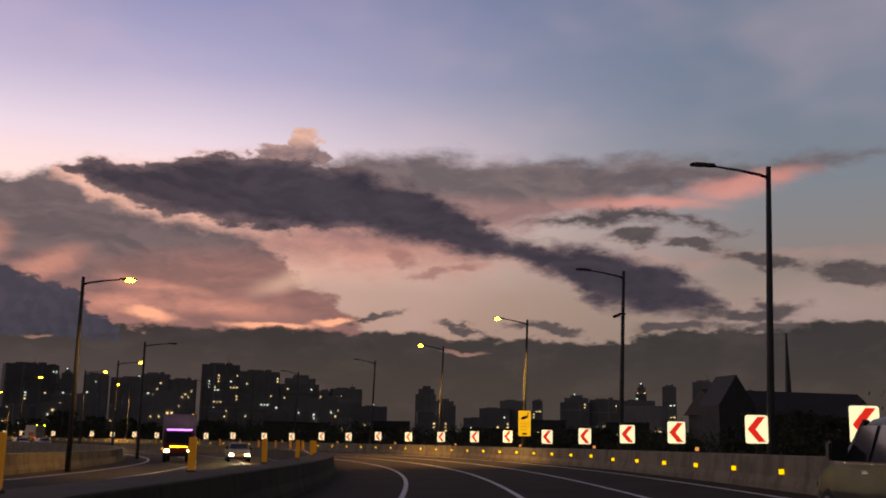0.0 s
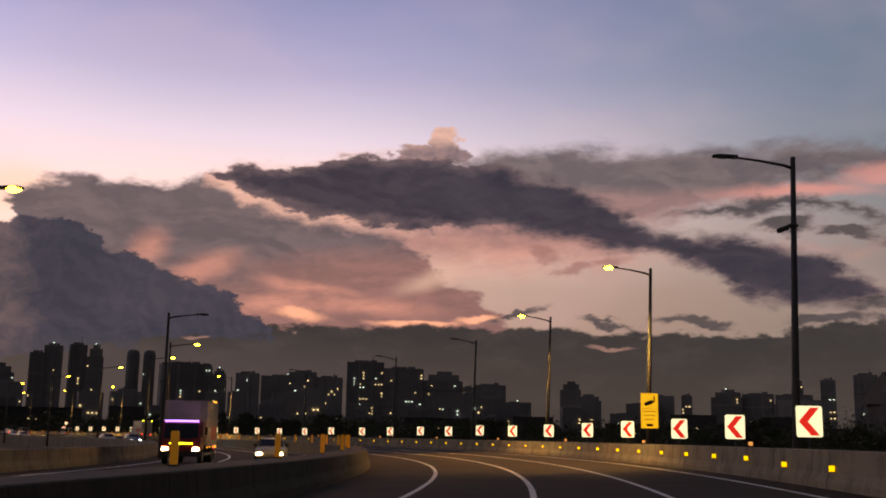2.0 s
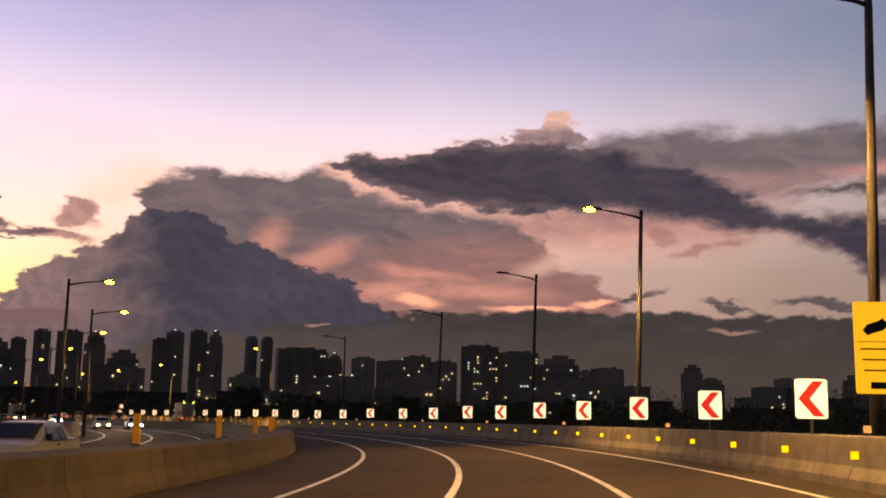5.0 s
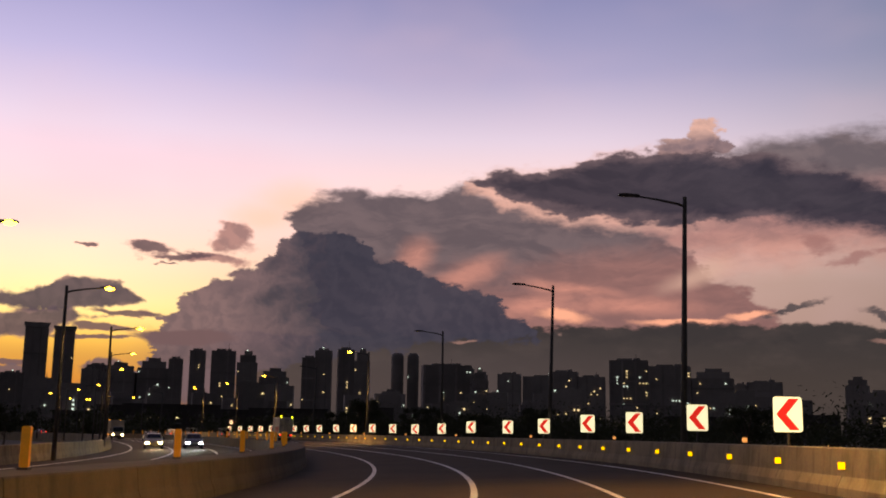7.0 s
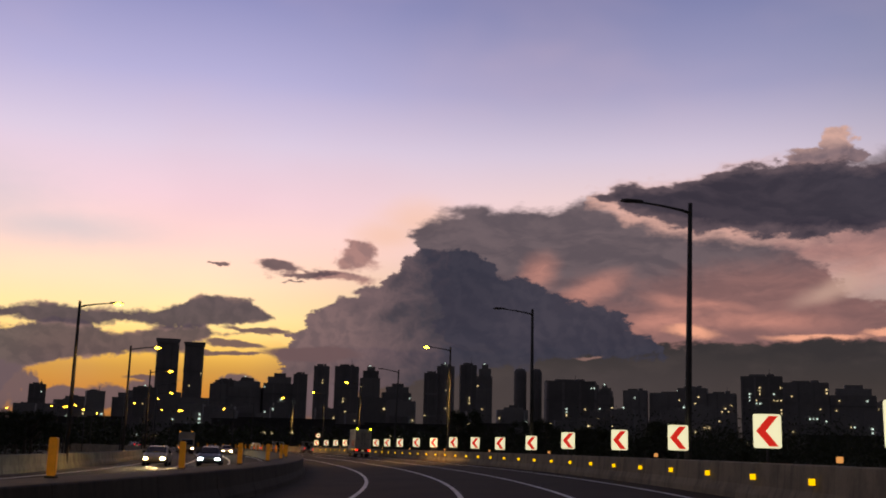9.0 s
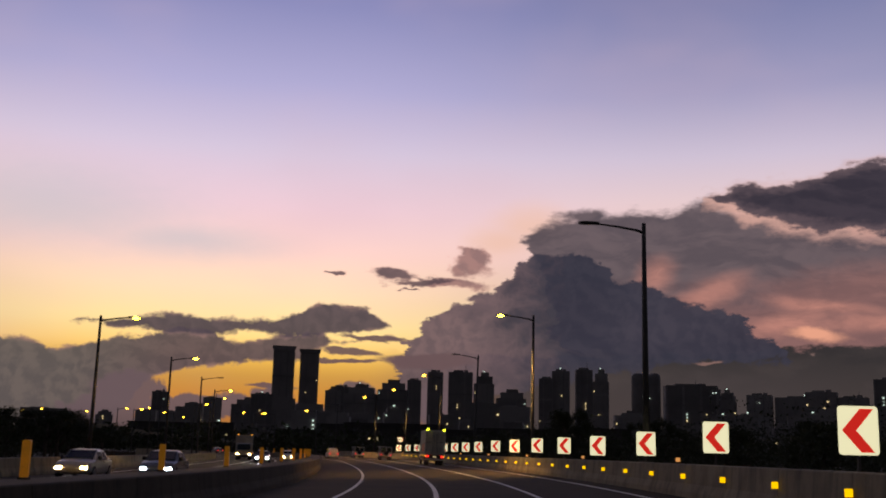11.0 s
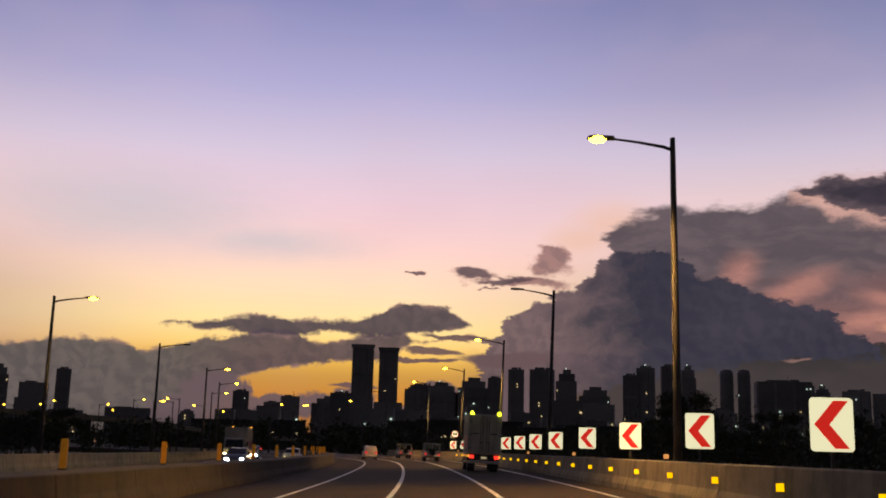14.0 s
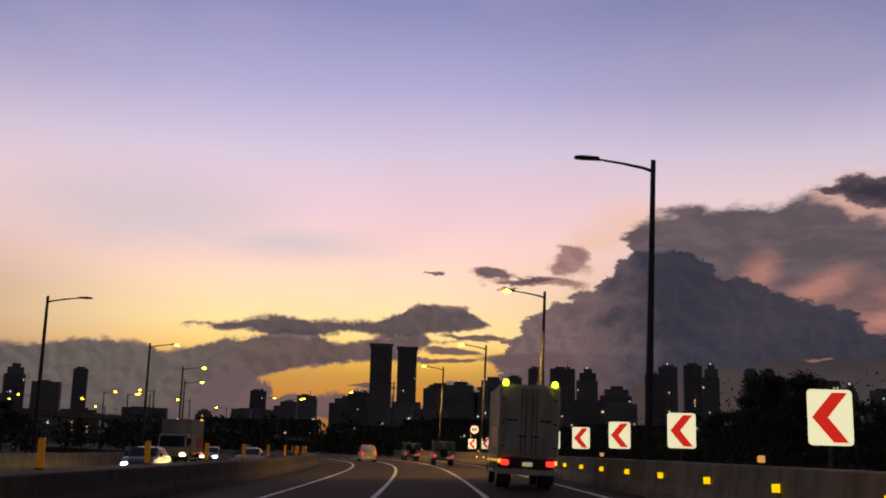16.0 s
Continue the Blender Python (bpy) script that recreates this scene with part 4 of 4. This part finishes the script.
for x in (-0.13, 0.13):
    part("numeral_bar", box(x - 0.09, x + 0.09, -0.017, -0.012, 2.0, 2.3), BLACK, root, "dark bar of a numeral")
part("post", tube([(0, 0.04, 0), (0, 0.04, 2.5)], [0.035, 0.035], 8), STEEL, root)


# ---- vehicles ----
TYRE = material("tyre_rubber", (0.02, 0.02, 0.02), 0.85, size=8.0)
RIM = material("wheel_rim", (0.35, 0.34, 0.33), 0.4, 0.7, size=5.0)
GLASS = material("tinted_glass", (0.015, 0.016, 0.018), 0.06, spec=0.4)
CHROME = material("chrome", (0.7, 0.68, 0.64), 0.15, 1.0, size=6.0)
DARK = material("black_plastic", (0.025, 0.025, 0.025), 0.55, size=6.0)
BOX_WHITE = material("dirty_white_panel", (0.66, 0.59, 0.48), 0.5, second=(0.45, 0.4, 0.32), size=0.8, fine=12.0, drips=0.35)
ALU = material("ribbed_aluminium", (0.5, 0.48, 0.45), 0.35, 0.6, second=(0.36, 0.34, 0.31), size=1.0, fine=16.0)
BUMPER = material("white_bumper", (0.75, 0.7, 0.64), 0.45, second=(0.55, 0.5, 0.44), size=3.0)
RED_LENS = material("tail_lens", (0.5, 0.02, 0.02), 0.25, glow=(1.0, 0.03, 0.02), power=2.4)
AMBER_LENS = material("amber_lens", (0.7, 0.3, 0.03), 0.25, glow=(1.0, 0.42, 0.05), power=1.6)
YELLOW_LIGHT = material("yellow_roof_light", (0.8, 0.85, 0.1), 0.3, glow=(0.8, 0.95, 0.03), power=7.0)
HEAD_LENS = material("headlight_lens", (0.9, 0.88, 0.8), 0.1, glow=(1.0, 0.72, 0.3), power=70.0)
HEAD_COLD = material("cold_headlight_lens", (0.9, 0.9, 0.95), 0.1, glow=(0.75, 0.88, 1.0), power=70.0)
VIOLET = material("violet_light_bar", (0.4, 0.2, 0.8), 0.3, glow=(0.45, 0.2, 1.0), power=3.0)
# Number plates emit a little by themselves; no plate lamp is built.
PLATE = material("plate", (0.75, 0.72, 0.62), 0.4, glow=(1.0, 0.8, 0.45), power=0.35)
DECAL = material("red_decal", (0.5, 0.06, 0.05), 0.45, second=(0.4, 0.1, 0.08), size=3.0)


def paint(name, c):
    return material(name, c, 0.28, 0.15, second=[v * 0.85 for v in c], size=2.0, fine=400.0, spec=0.5)


SILVER_GREY, PEARL, WINE, BLUE_GREY, SAND = paint("dark_grey_paint", (0.045, 0.043, 0.04)), paint("white_paint", (0.7, 0.68, 0.64)), paint("wine_red_paint", (0.25, 0.03, 0.05)), paint("blue_grey_paint", (0.12, 0.14, 0.18)), paint("beige_paint", (0.45, 0.42, 0.36))


def wheel(parent, x, y, r, width):
    f = 1 if x > 0 else -1
    t = part("wheel", tube([(x - f * width, y, r), (x - f * width * 0.85, y, r), (x - f * width * 0.1, y, r), (x, y, r)], [r * 0.9, r, r, r * 0.88], 18), TYRE, parent, smooth=False)
    part("rim", tube([(x - f * width * 0.3, y, r), (x + f * 0.012, y, r), (x + f * 0.02, y, r)], [r * 0.62, r * 0.6, r * 0.2], 14), RIM, t, "metal rim")


def shell(stations):
    """A car body drawn through cross-sections (y, half width, sill, belt, half width of roof, roof)."""
    bm = bmesh.new()
    rings = []
    for y, w, zb, belt, wt, top in stations:
        half = [(w * 0.86, zb), (w * 0.98, zb + 0.1), (w, (zb + belt) / 2), (w * 0.97, belt), (wt * 1.0, belt + (top - belt) * 0.86), (wt * 0.86, top - 0.012), (wt * 0.4, top)]
        rings.append([bm.verts.new((x, y, z)) for x, z in half] + [bm.verts.new((-x, y, z)) for x, z in half[::-1]])
    n = len(rings[0])
    for a, b in zip(rings, rings[1:]):
        for k in range(n):
            bm.faces.new((a[k], a[(k + 1) % n], b[(k + 1) % n], b[k]))
    bm.faces.new(rings[0][::-1])
    bm.faces.new(rings[-1])
    bmesh.ops.recalc_face_normals(bm, faces=bm.faces)
    return bm


def slab(corners, normal, thick):
    """A thin plate on four corners."""
    bm = bmesh.new()
    n = Vector(normal).normalized() * thick
    a = [bm.verts.new(Vector(c) + n) for c in corners]
    b = [bm.verts.new(Vector(c) - n) for c in corners]
    bm.faces.new(a)
    bm.faces.new(b[::-1])
    for i in range(len(a)):
        bm.faces.new((a[i], b[i], b[(i + 1) % len(a)], a[(i + 1) % len(a)]))
    bmesh.ops.recalc_face_normals(bm, faces=bm.faces)
    return bm


def passenger_car(m, body, label, tall=False, lights="off", lens=None, group="cars on the road"):
    """Ahead is +y. lights: tail, head or off."""
    root = empty("car", m, label, "car", group)
    h = 1.78 if tall else 1.46
    belt = 1.06 if tall else 0.92
    L = 2.3
    st = [(-L, 0.7, 0.45, belt - 0.18, 0.62, belt - 0.1), (-L + 0.06, 0.8, 0.32, belt - 0.05, 0.7, belt + 0.02), (-L + (0.25 if tall else 0.75), 0.88, 0.25, belt, 0.72, belt + (0.42 if tall else 0.08)),
          (-L + (0.5 if tall else 1.35), 0.9, 0.22, belt, 0.68, h - 0.05), (-0.3, 0.9, 0.2, belt, 0.68, h), (0.35, 0.9, 0.2, belt - 0.01, 0.66, h - 0.04),
          (1.2, 0.9, 0.22, belt - 0.04, 0.74, belt + 0.04), (1.9, 0.86, 0.26, belt - 0.14, 0.7, belt - 0.08), (L - 0.08, 0.78, 0.34, belt - 0.3, 0.64, belt - 0.24), (L, 0.68, 0.42, belt - 0.42, 0.56, belt - 0.38)]
    part("body", shell(st), body, root, smooth=False, bevel=0.0)
    r0 = st[3]
    for f in (-1, 1):
        for y0, y1, name in ((r0[0] + 0.1, -0.35, "rear_side_window"), (-0.25, 0.42, "front_side_window")):
            part(name, slab([(f * 0.885, y0, belt + 0.03), (f * 0.885, y1 + (0.25 if y1 > 0 else 0), belt + 0.03), (f * 0.712, y1, h - 0.16), (f * 0.712, y0 + 0.05, h - 0.16)], (f, 0, 0.35), 0.012), GLASS, root)
        q = 0.06 if tall else 0.0
        part("mirror", box(f * (0.93 + q) - 0.09 - q, f * (0.93 + q) + 0.09 + q, 0.62, 0.76 + q, belt + 0.02, belt + 0.2 + 2 * q), DARK, root, bevel=0.03)
        part("windscreen_pillar", slab([(f * 0.7, 1.16, belt + 0.06), (f * 0.62, 1.2, belt + 0.06), (f * 0.56, 0.5, h - 0.07), (f * 0.66, 0.46, h - 0.07)], (f * 0.4, 1, 0.7), 0.035), DARK, root)
        part("door_handle", box(f * 0.895 - 0.02, f * 0.895 + 0.02, -0.25, -0.05, belt - 0.14, belt - 0.1), CHROME, root)
        tail = RED_LENS if lights == "tail" else DARK
        part("tail_light", box(f * 0.66 - 0.13, f * 0.66 + 0.13, -L - 0.02, -L + 0.12, belt - 0.3, belt - 0.1), tail, root, "red tail light", bevel=0.02)
        head = (lens or HEAD_LENS) if lights == "head" else GLASS
        part("headlight", box(f * 0.6 - 0.16, f * 0.6 + 0.16, L - 0.14, L + 0.02, belt - 0.46, belt - 0.3), head, root, "headlight", bevel=0.03)
        for y in (-1.42, 1.42):
            wheel(root, f * 0.9, y, 0.33, 0.22)
    part("rear_window", slab([(-0.62, st[2][0] - 0.03, belt + 0.1), (0.62, st[2][0] - 0.03, belt + 0.1), (0.58, r0[0] - 0.02, h - 0.14), (-0.58, r0[0] - 0.02, h - 0.14)], (0, -1, 0.5), 0.02), GLASS, root)
    part("windscreen", slab([(-0.66, 1.13, belt + 0.08), (0.66, 1.13, belt + 0.08), (0.58, 0.46, h - 0.1), (-0.58, 0.46, h - 0.1)], (0, 1, 0.9), 0.03), GLASS, root)
    part("rear_bumper", box(-0.8, 0.8, -L - 0.06, -L + 0.1, 0.36, 0.54), body, root, bevel=0.04)
    part("front_bumper", box(-0.78, 0.78, L - 0.12, L + 0.05, 0.34, 0.5), body, root, bevel=0.04)
    part("number_plate", box(-0.24, 0.24, -L - 0.075, -L - 0.06, 0.42, 0.53), PLATE, root, "plain pale plate")
    part("belt_trim", box(-0.91, -0.885, -1.6, 0.7, belt - 0.01, belt + 0.015), CHROME, root, "chrome trim strip")
    return root


def box_truck(m, cab_paint, label, rear=True, bar=None, group="trucks on the road"):
    """Rear at the origin, ahead is +y."""
    root = empty("box_truck", m, label, "truck", group)
    w, top, length = 1.18, 3.5, 5.4
    cargo = part("cargo_box", box(-w, w, 0.0, length, 1.06, top), BOX_WHITE, root, "pale dirty cargo box", bevel=0.02)
    for f in (-1, 1):
        part("rear_door", box(min(f * 0.05, f * 1.1), max(f * 0.05, f * 1.1), -0.035, -0.001, 1.12, top - 0.12), BOX_WHITE, cargo, "stained rear door")
        for x in (0.13, 0.3):
            part("lock_rod", tube([(f * x, -0.055, 1.15), (f * x, -0.055, top - 0.15)], [0.016, 0.016], 6), STEEL, cargo)
        part("lock_handle", box(min(f * 0.1, f * 0.42), max(f * 0.1, f * 0.42), -0.075, -0.056, 1.75, 1.79), DARK, cargo)
        part("text_bar", box(f * 0.66 - 0.24, f * 0.66 + 0.2, -0.04, -0.036, 2.28, 2.34), DARK, cargo, "dark bar of small writing")
        part("corner_post", box(f * 1.15 - 0.05, f * 1.15 + 0.05, -0.05, 0.04, 1.06, top), ALU, cargo)
        for z in (1.4, 2.2, 3.0):
            part("hinge", box(f * 1.04 - 0.07, f * 1.04 + 0.07, -0.052, -0.036, z, z + 0.05), STEEL, cargo)
        for k in range(9):
            y = 0.35 + k * 0.58
            part("side_rib", box(f * (w + 0.012) - 0.012, f * (w + 0.012) + 0.012, y, y + 0.08, 1.1, top - 0.06), ALU, cargo)
        part("side_rail", box(f * w - 0.03, f * w + 0.03, 0, length, 1.02, 1.1), ALU, cargo)
        lamp = part("roof_light", box(f * 0.98 - 0.11, f * 0.98 + 0.11, -0.12, -0.02, top - 0.02, top + 0.16), YELLOW_LIGHT if rear else AMBER_LENS, root, "bright yellow roof light", bevel=0.03)
        part("bracket", box(f * 0.98 - 0.03, f * 0.98 + 0.03, -0.02, 0.06, top - 0.02, top + 0.05), DARK, lamp)
        part("tail_light", box(f * 0.9 - 0.16, f * 0.9 + 0.16, -0.06, 0.02, 0.8, 0.98), RED_LENS, root, "red tail light", bevel=0.02)
        part("indicator", box(f * 1.12 - 0.05, f * 1.12 + 0.05, -0.05, 0.02, 0.86, 1.0), AMBER_LENS, root, "amber indicator")
        for y in (0.5, 2.0, 3.6, 5.0):
            part("side_marker", box(f * 1.2 - 0.02, f * 1.2 + 0.02, y, y + 0.12, 0.9, 0.98), AMBER_LENS, root, "amber side marker")
        part("mud_flap", box(f * 0.85 - 0.25, f * 0.85 + 0.25, 0.28, 0.3, 0.2, 0.78), DARK, root)
        wheel(root, f * 1.1, 1.3, 0.44, 0.25)
        wheel(root, f * 0.82, 1.3, 0.44, 0.25)
        wheel(root, f * 1.08, 5.95, 0.44, 0.26)
        part("chassis_rail", box(f * 0.42 - 0.05, f * 0.42 + 0.05, 0.1, 6.6, 0.72, 0.98), DARK, root)
        part("side_guard", box(f * 1.1 - 0.03, f * 1.1 + 0.03, 2.1, 5.2, 0.5, 0.62), ALU, root)
        part("mirror", box(f * 1.3 - 0.08, f * 1.3 + 0.08, 6.75, 6.85, 1.6, 2.05), DARK, root, bevel=0.03)
        part("headlight", box(f * 0.82 - 0.18, f * 0.82 + 0.18, 7.02, 7.09, 0.78, 0.96), GLASS if rear else HEAD_LENS, root, "headlight", bevel=0.03)
    part("top_rail", box(-w, w, -0.05, 0.04, top - 0.1, top + 0.02), BUMPER, cargo, "pale top rail")
    part("decal", box(-w - 0.03, -w - 0.026, 0.5, 3.4, 1.35, 2.1), DECAL, cargo, "faded red decal")
    part("rear_bumper", box(-1.18, 1.18, -0.1, 0.02, 0.5, 0.68), BUMPER, root, "white painted bumper", bevel=0.02)
    part("rear_panel", box(-1.0, 1.0, 0.02, 0.1, 0.7, 1.04), DARK, root)
    part("number_plate", box(-0.2, 0.2, -0.02, 0.015, 0.78, 0.92), PLATE, root, "plain pale plate")
    cab = part("cab", prism([(5.5, 0.6), (7.05, 0.6), (7.08, 1.35), (6.85, 2.25), (6.6, 2.4), (5.5, 2.4)], -1.05, 1.05), cab_paint, root, bevel=0.05)
    cab.matrix_basis = pose(0, 0, 0, 0, 0, 90)
    part("windscreen", slab([(-0.92, 7.08, 1.42), (0.92, 7.08, 1.42), (0.88, 6.88, 2.22), (-0.88, 6.88, 2.22)], (0, 1, 0.25), 0.02), GLASS, root)
    for f in (-1, 1):
        part("cab_window", slab([(f * 1.052, 5.9, 1.45), (f * 1.052, 6.9, 1.45), (f * 1.052, 6.72, 2.1), (f * 1.052, 5.9, 2.1)], (f, 0, 0), 0.012), GLASS, root)
    part("front_bumper", box(-1.1, 1.1, 6.98, 7.14, 0.45, 0.72), DARK, root, bevel=0.03)
    if bar:
        part("light_bar", box(-0.9, 0.9, 6.9, 6.98, 2.3, 2.4), bar, root, "violet light bar")
        part("grille_light", box(-0.6, 0.6, 7.085, 7.12, 1.12, 1.18), YELLOW_LIGHT, root, "yellow-green grille light")
    return root


def jeepney(m, label):
    """A boxy utility jeep; rear at the origin, ahead is +y."""
    root = empty("utility_jeep", m, label, "jeep", "utility jeeps on the road")
    part("body", box(-0.85, 0.85, 0.0, 2.9, 0.55, 1.15), PEARL, root, bevel=0.04)
    for f in (-1, 1):
        for y in (0.0, 0.95, 1.9, 2.75):
            part("pillar", box(f * 0.81 - 0.05, f * 0.81 + 0.05, y, y + 0.12, 1.15, 1.92), PEARL, root)
        for y in (0.12, 1.07, 2.02):
            part("side_window", box(f * 0.82 - 0.01, f * 0.82 + 0.01, y, y + (0.83 if y < 2 else 0.73), 1.2, 1.86), GLASS, root)
        part("fender", box(f * 0.72 - 0.18, f * 0.72 + 0.18, 2.95, 4.1, 0.7, 0.86), PEARL, root, bevel=0.05)
        part("tail_light", box(f * 0.74 - 0.07, f * 0.74 + 0.07, -0.03, 0.0, 0.72, 0.86), RED_LENS, root, "red tail light")
        part("headlight", box(f * 0.55 - 0.1, f * 0.55 + 0.1, 4.18, 4.22, 0.85, 1.02), GLASS, root, "headlight")
        wheel(root, f * 0.82, 0.75, 0.36, 0.22)
        wheel(root, f * 0.82, 3.5, 0.36, 0.22)
    part("roof", box(-0.9, 0.9, -0.05, 3.0, 1.92, 2.0), PEARL, root, bevel=0.03)
    for f in (-1, 1):
        part("rear_pane", box(f * 0.4 - 0.3, f * 0.4 + 0.3, -0.012, 0.012, 1.25, 1.82), GLASS, root)
    part("rear_post", box(-0.06, 0.06, 0.0, 0.06, 1.15, 1.92), PEARL, root)
    part("spare_wheel", tube([(0.0, -0.16, 1.02), (0.0, -0.02, 1.02)], [0.33, 0.34], 16), TYRE, root)
    part("number_plate", box(0.3, 0.62, -0.02, -0.001, 0.6, 0.7), PLATE, root, "plain pale plate")
    part("bonnet", box(-0.55, 0.55, 2.9, 4.2, 0.7, 1.18), PEARL, root, bevel=0.06)
    part("windscreen", slab([(-0.72, 2.93, 1.2), (0.72, 2.93, 1.2), (0.7, 2.85, 1.86), (-0.7, 2.85, 1.86)], (0, 1, 0.1), 0.012), GLASS, root)
    part("bumper", box(-0.8, 0.8, -0.1, 0.0, 0.48, 0.58), DARK, root)
    return root


def on_road(s, o, turn=0.0):
    m = stand(s, o, rise(o) + 0.005, turn)
    return m @ pose(0, 0, 0, 0, math.degrees(math.atan(0.03)) * (1 if turn < 90 else 0) * (1 if o < 15 else 0), 0)


box_truck(on_road(212.0, 3.35), PEARL, "pale dirty box truck with yellow roof lights and red tail lights").scale = (0.86, 1, 1)
passenger_car(on_road(-23.3, 3.35), SILVER_GREY, "dark grey van with tinted windows and chrome trim", tall=True)
passenger_car(on_road(292, 9.4), PEARL, "white hatchback with red tail lights glowing", tall=True, lights="tail")
jeepney(on_road(294, 4.2), "white boxy utility jeep with a spare wheel behind")
jeepney(on_road(263, 4.2), "white boxy utility jeep with rear windows")
passenger_car(on_road(395, 10.0), BLUE_GREY, "dark car with red tail lights far ahead", lights="tail")
box_truck(on_road(51.0, 25.2, 180), WINE, "wine red truck with violet light bar and headlights on", rear=False, bar=VIOLET)
passenger_car(on_road(50, 20.6, 180), SAND, "beige car with bright warm headlights", lights="head")
passenger_car(on_road(158, 25.4, 180), SAND, "beige car with bright warm headlights", lights="head")
passenger_car(on_road(159, 21.6, 180), BLUE_GREY, "blue-grey car with cold white headlights", lights="head", lens=HEAD_COLD)
box_truck(on_road(264, 25.0, 180), SAND, "beige truck with headlights on", rear=False)
passenger_car(on_road(234, 21.6, 180), BLUE_GREY, "blue-grey car with cold white headlights", lights="head", lens=HEAD_COLD)
passenger_car(on_road(254, 18.8, 180), SAND, "beige car with bright warm headlights", lights="head")
passenger_car(on_road(279, 24.8, 180), BLUE_GREY, "blue-grey car with cold white headlights", lights="head", lens=HEAD_COLD)
for s, o, c in ((44.0, 25.2, 0), (47.6, 20.6, 0), (155.6, 25.4, 0), (156.6, 21.6, 1), (256.7, 25.0, 0), (231.6, 21.6, 1), (251.6, 18.8, 0)):
    beam = bpy.data.lights.new("headlight_beam", "SPOT")
    beam.energy, beam.color, beam.spot_size, beam.spot_blend, beam.shadow_soft_size = 2400, ((1.0, 0.7, 0.36), (0.75, 0.88, 1.0))[c], radians(62), 0.9, 0.25
    new("headlight_beam", beam).matrix_world = on_road(s - 0.25, o, 180) @ pose(0, 0, 0.7, 84, 0, 0)
for k, u, lens in ((1, 0.55, HEAD_LENS), (0, 0.8, HEAD_COLD), (2, 0.3, HEAD_LENS), (3, 0.6, HEAD_LENS)):
    p, q = FLY[k], FLY[k + 1]
    w = p + (q - p) * u
    m = pose(w.x, w.y, w.z + 0.01, 0, 0, math.degrees(math.atan2(-(p - q).x, (p - q).y))) @ pose(1.9, 0, 0, math.degrees(math.atan((p - q).z / (p - q).xy.length)))
    passenger_car(m, BLUE_GREY, "dark car with headlights on the flyover", lights="head", lens=lens)
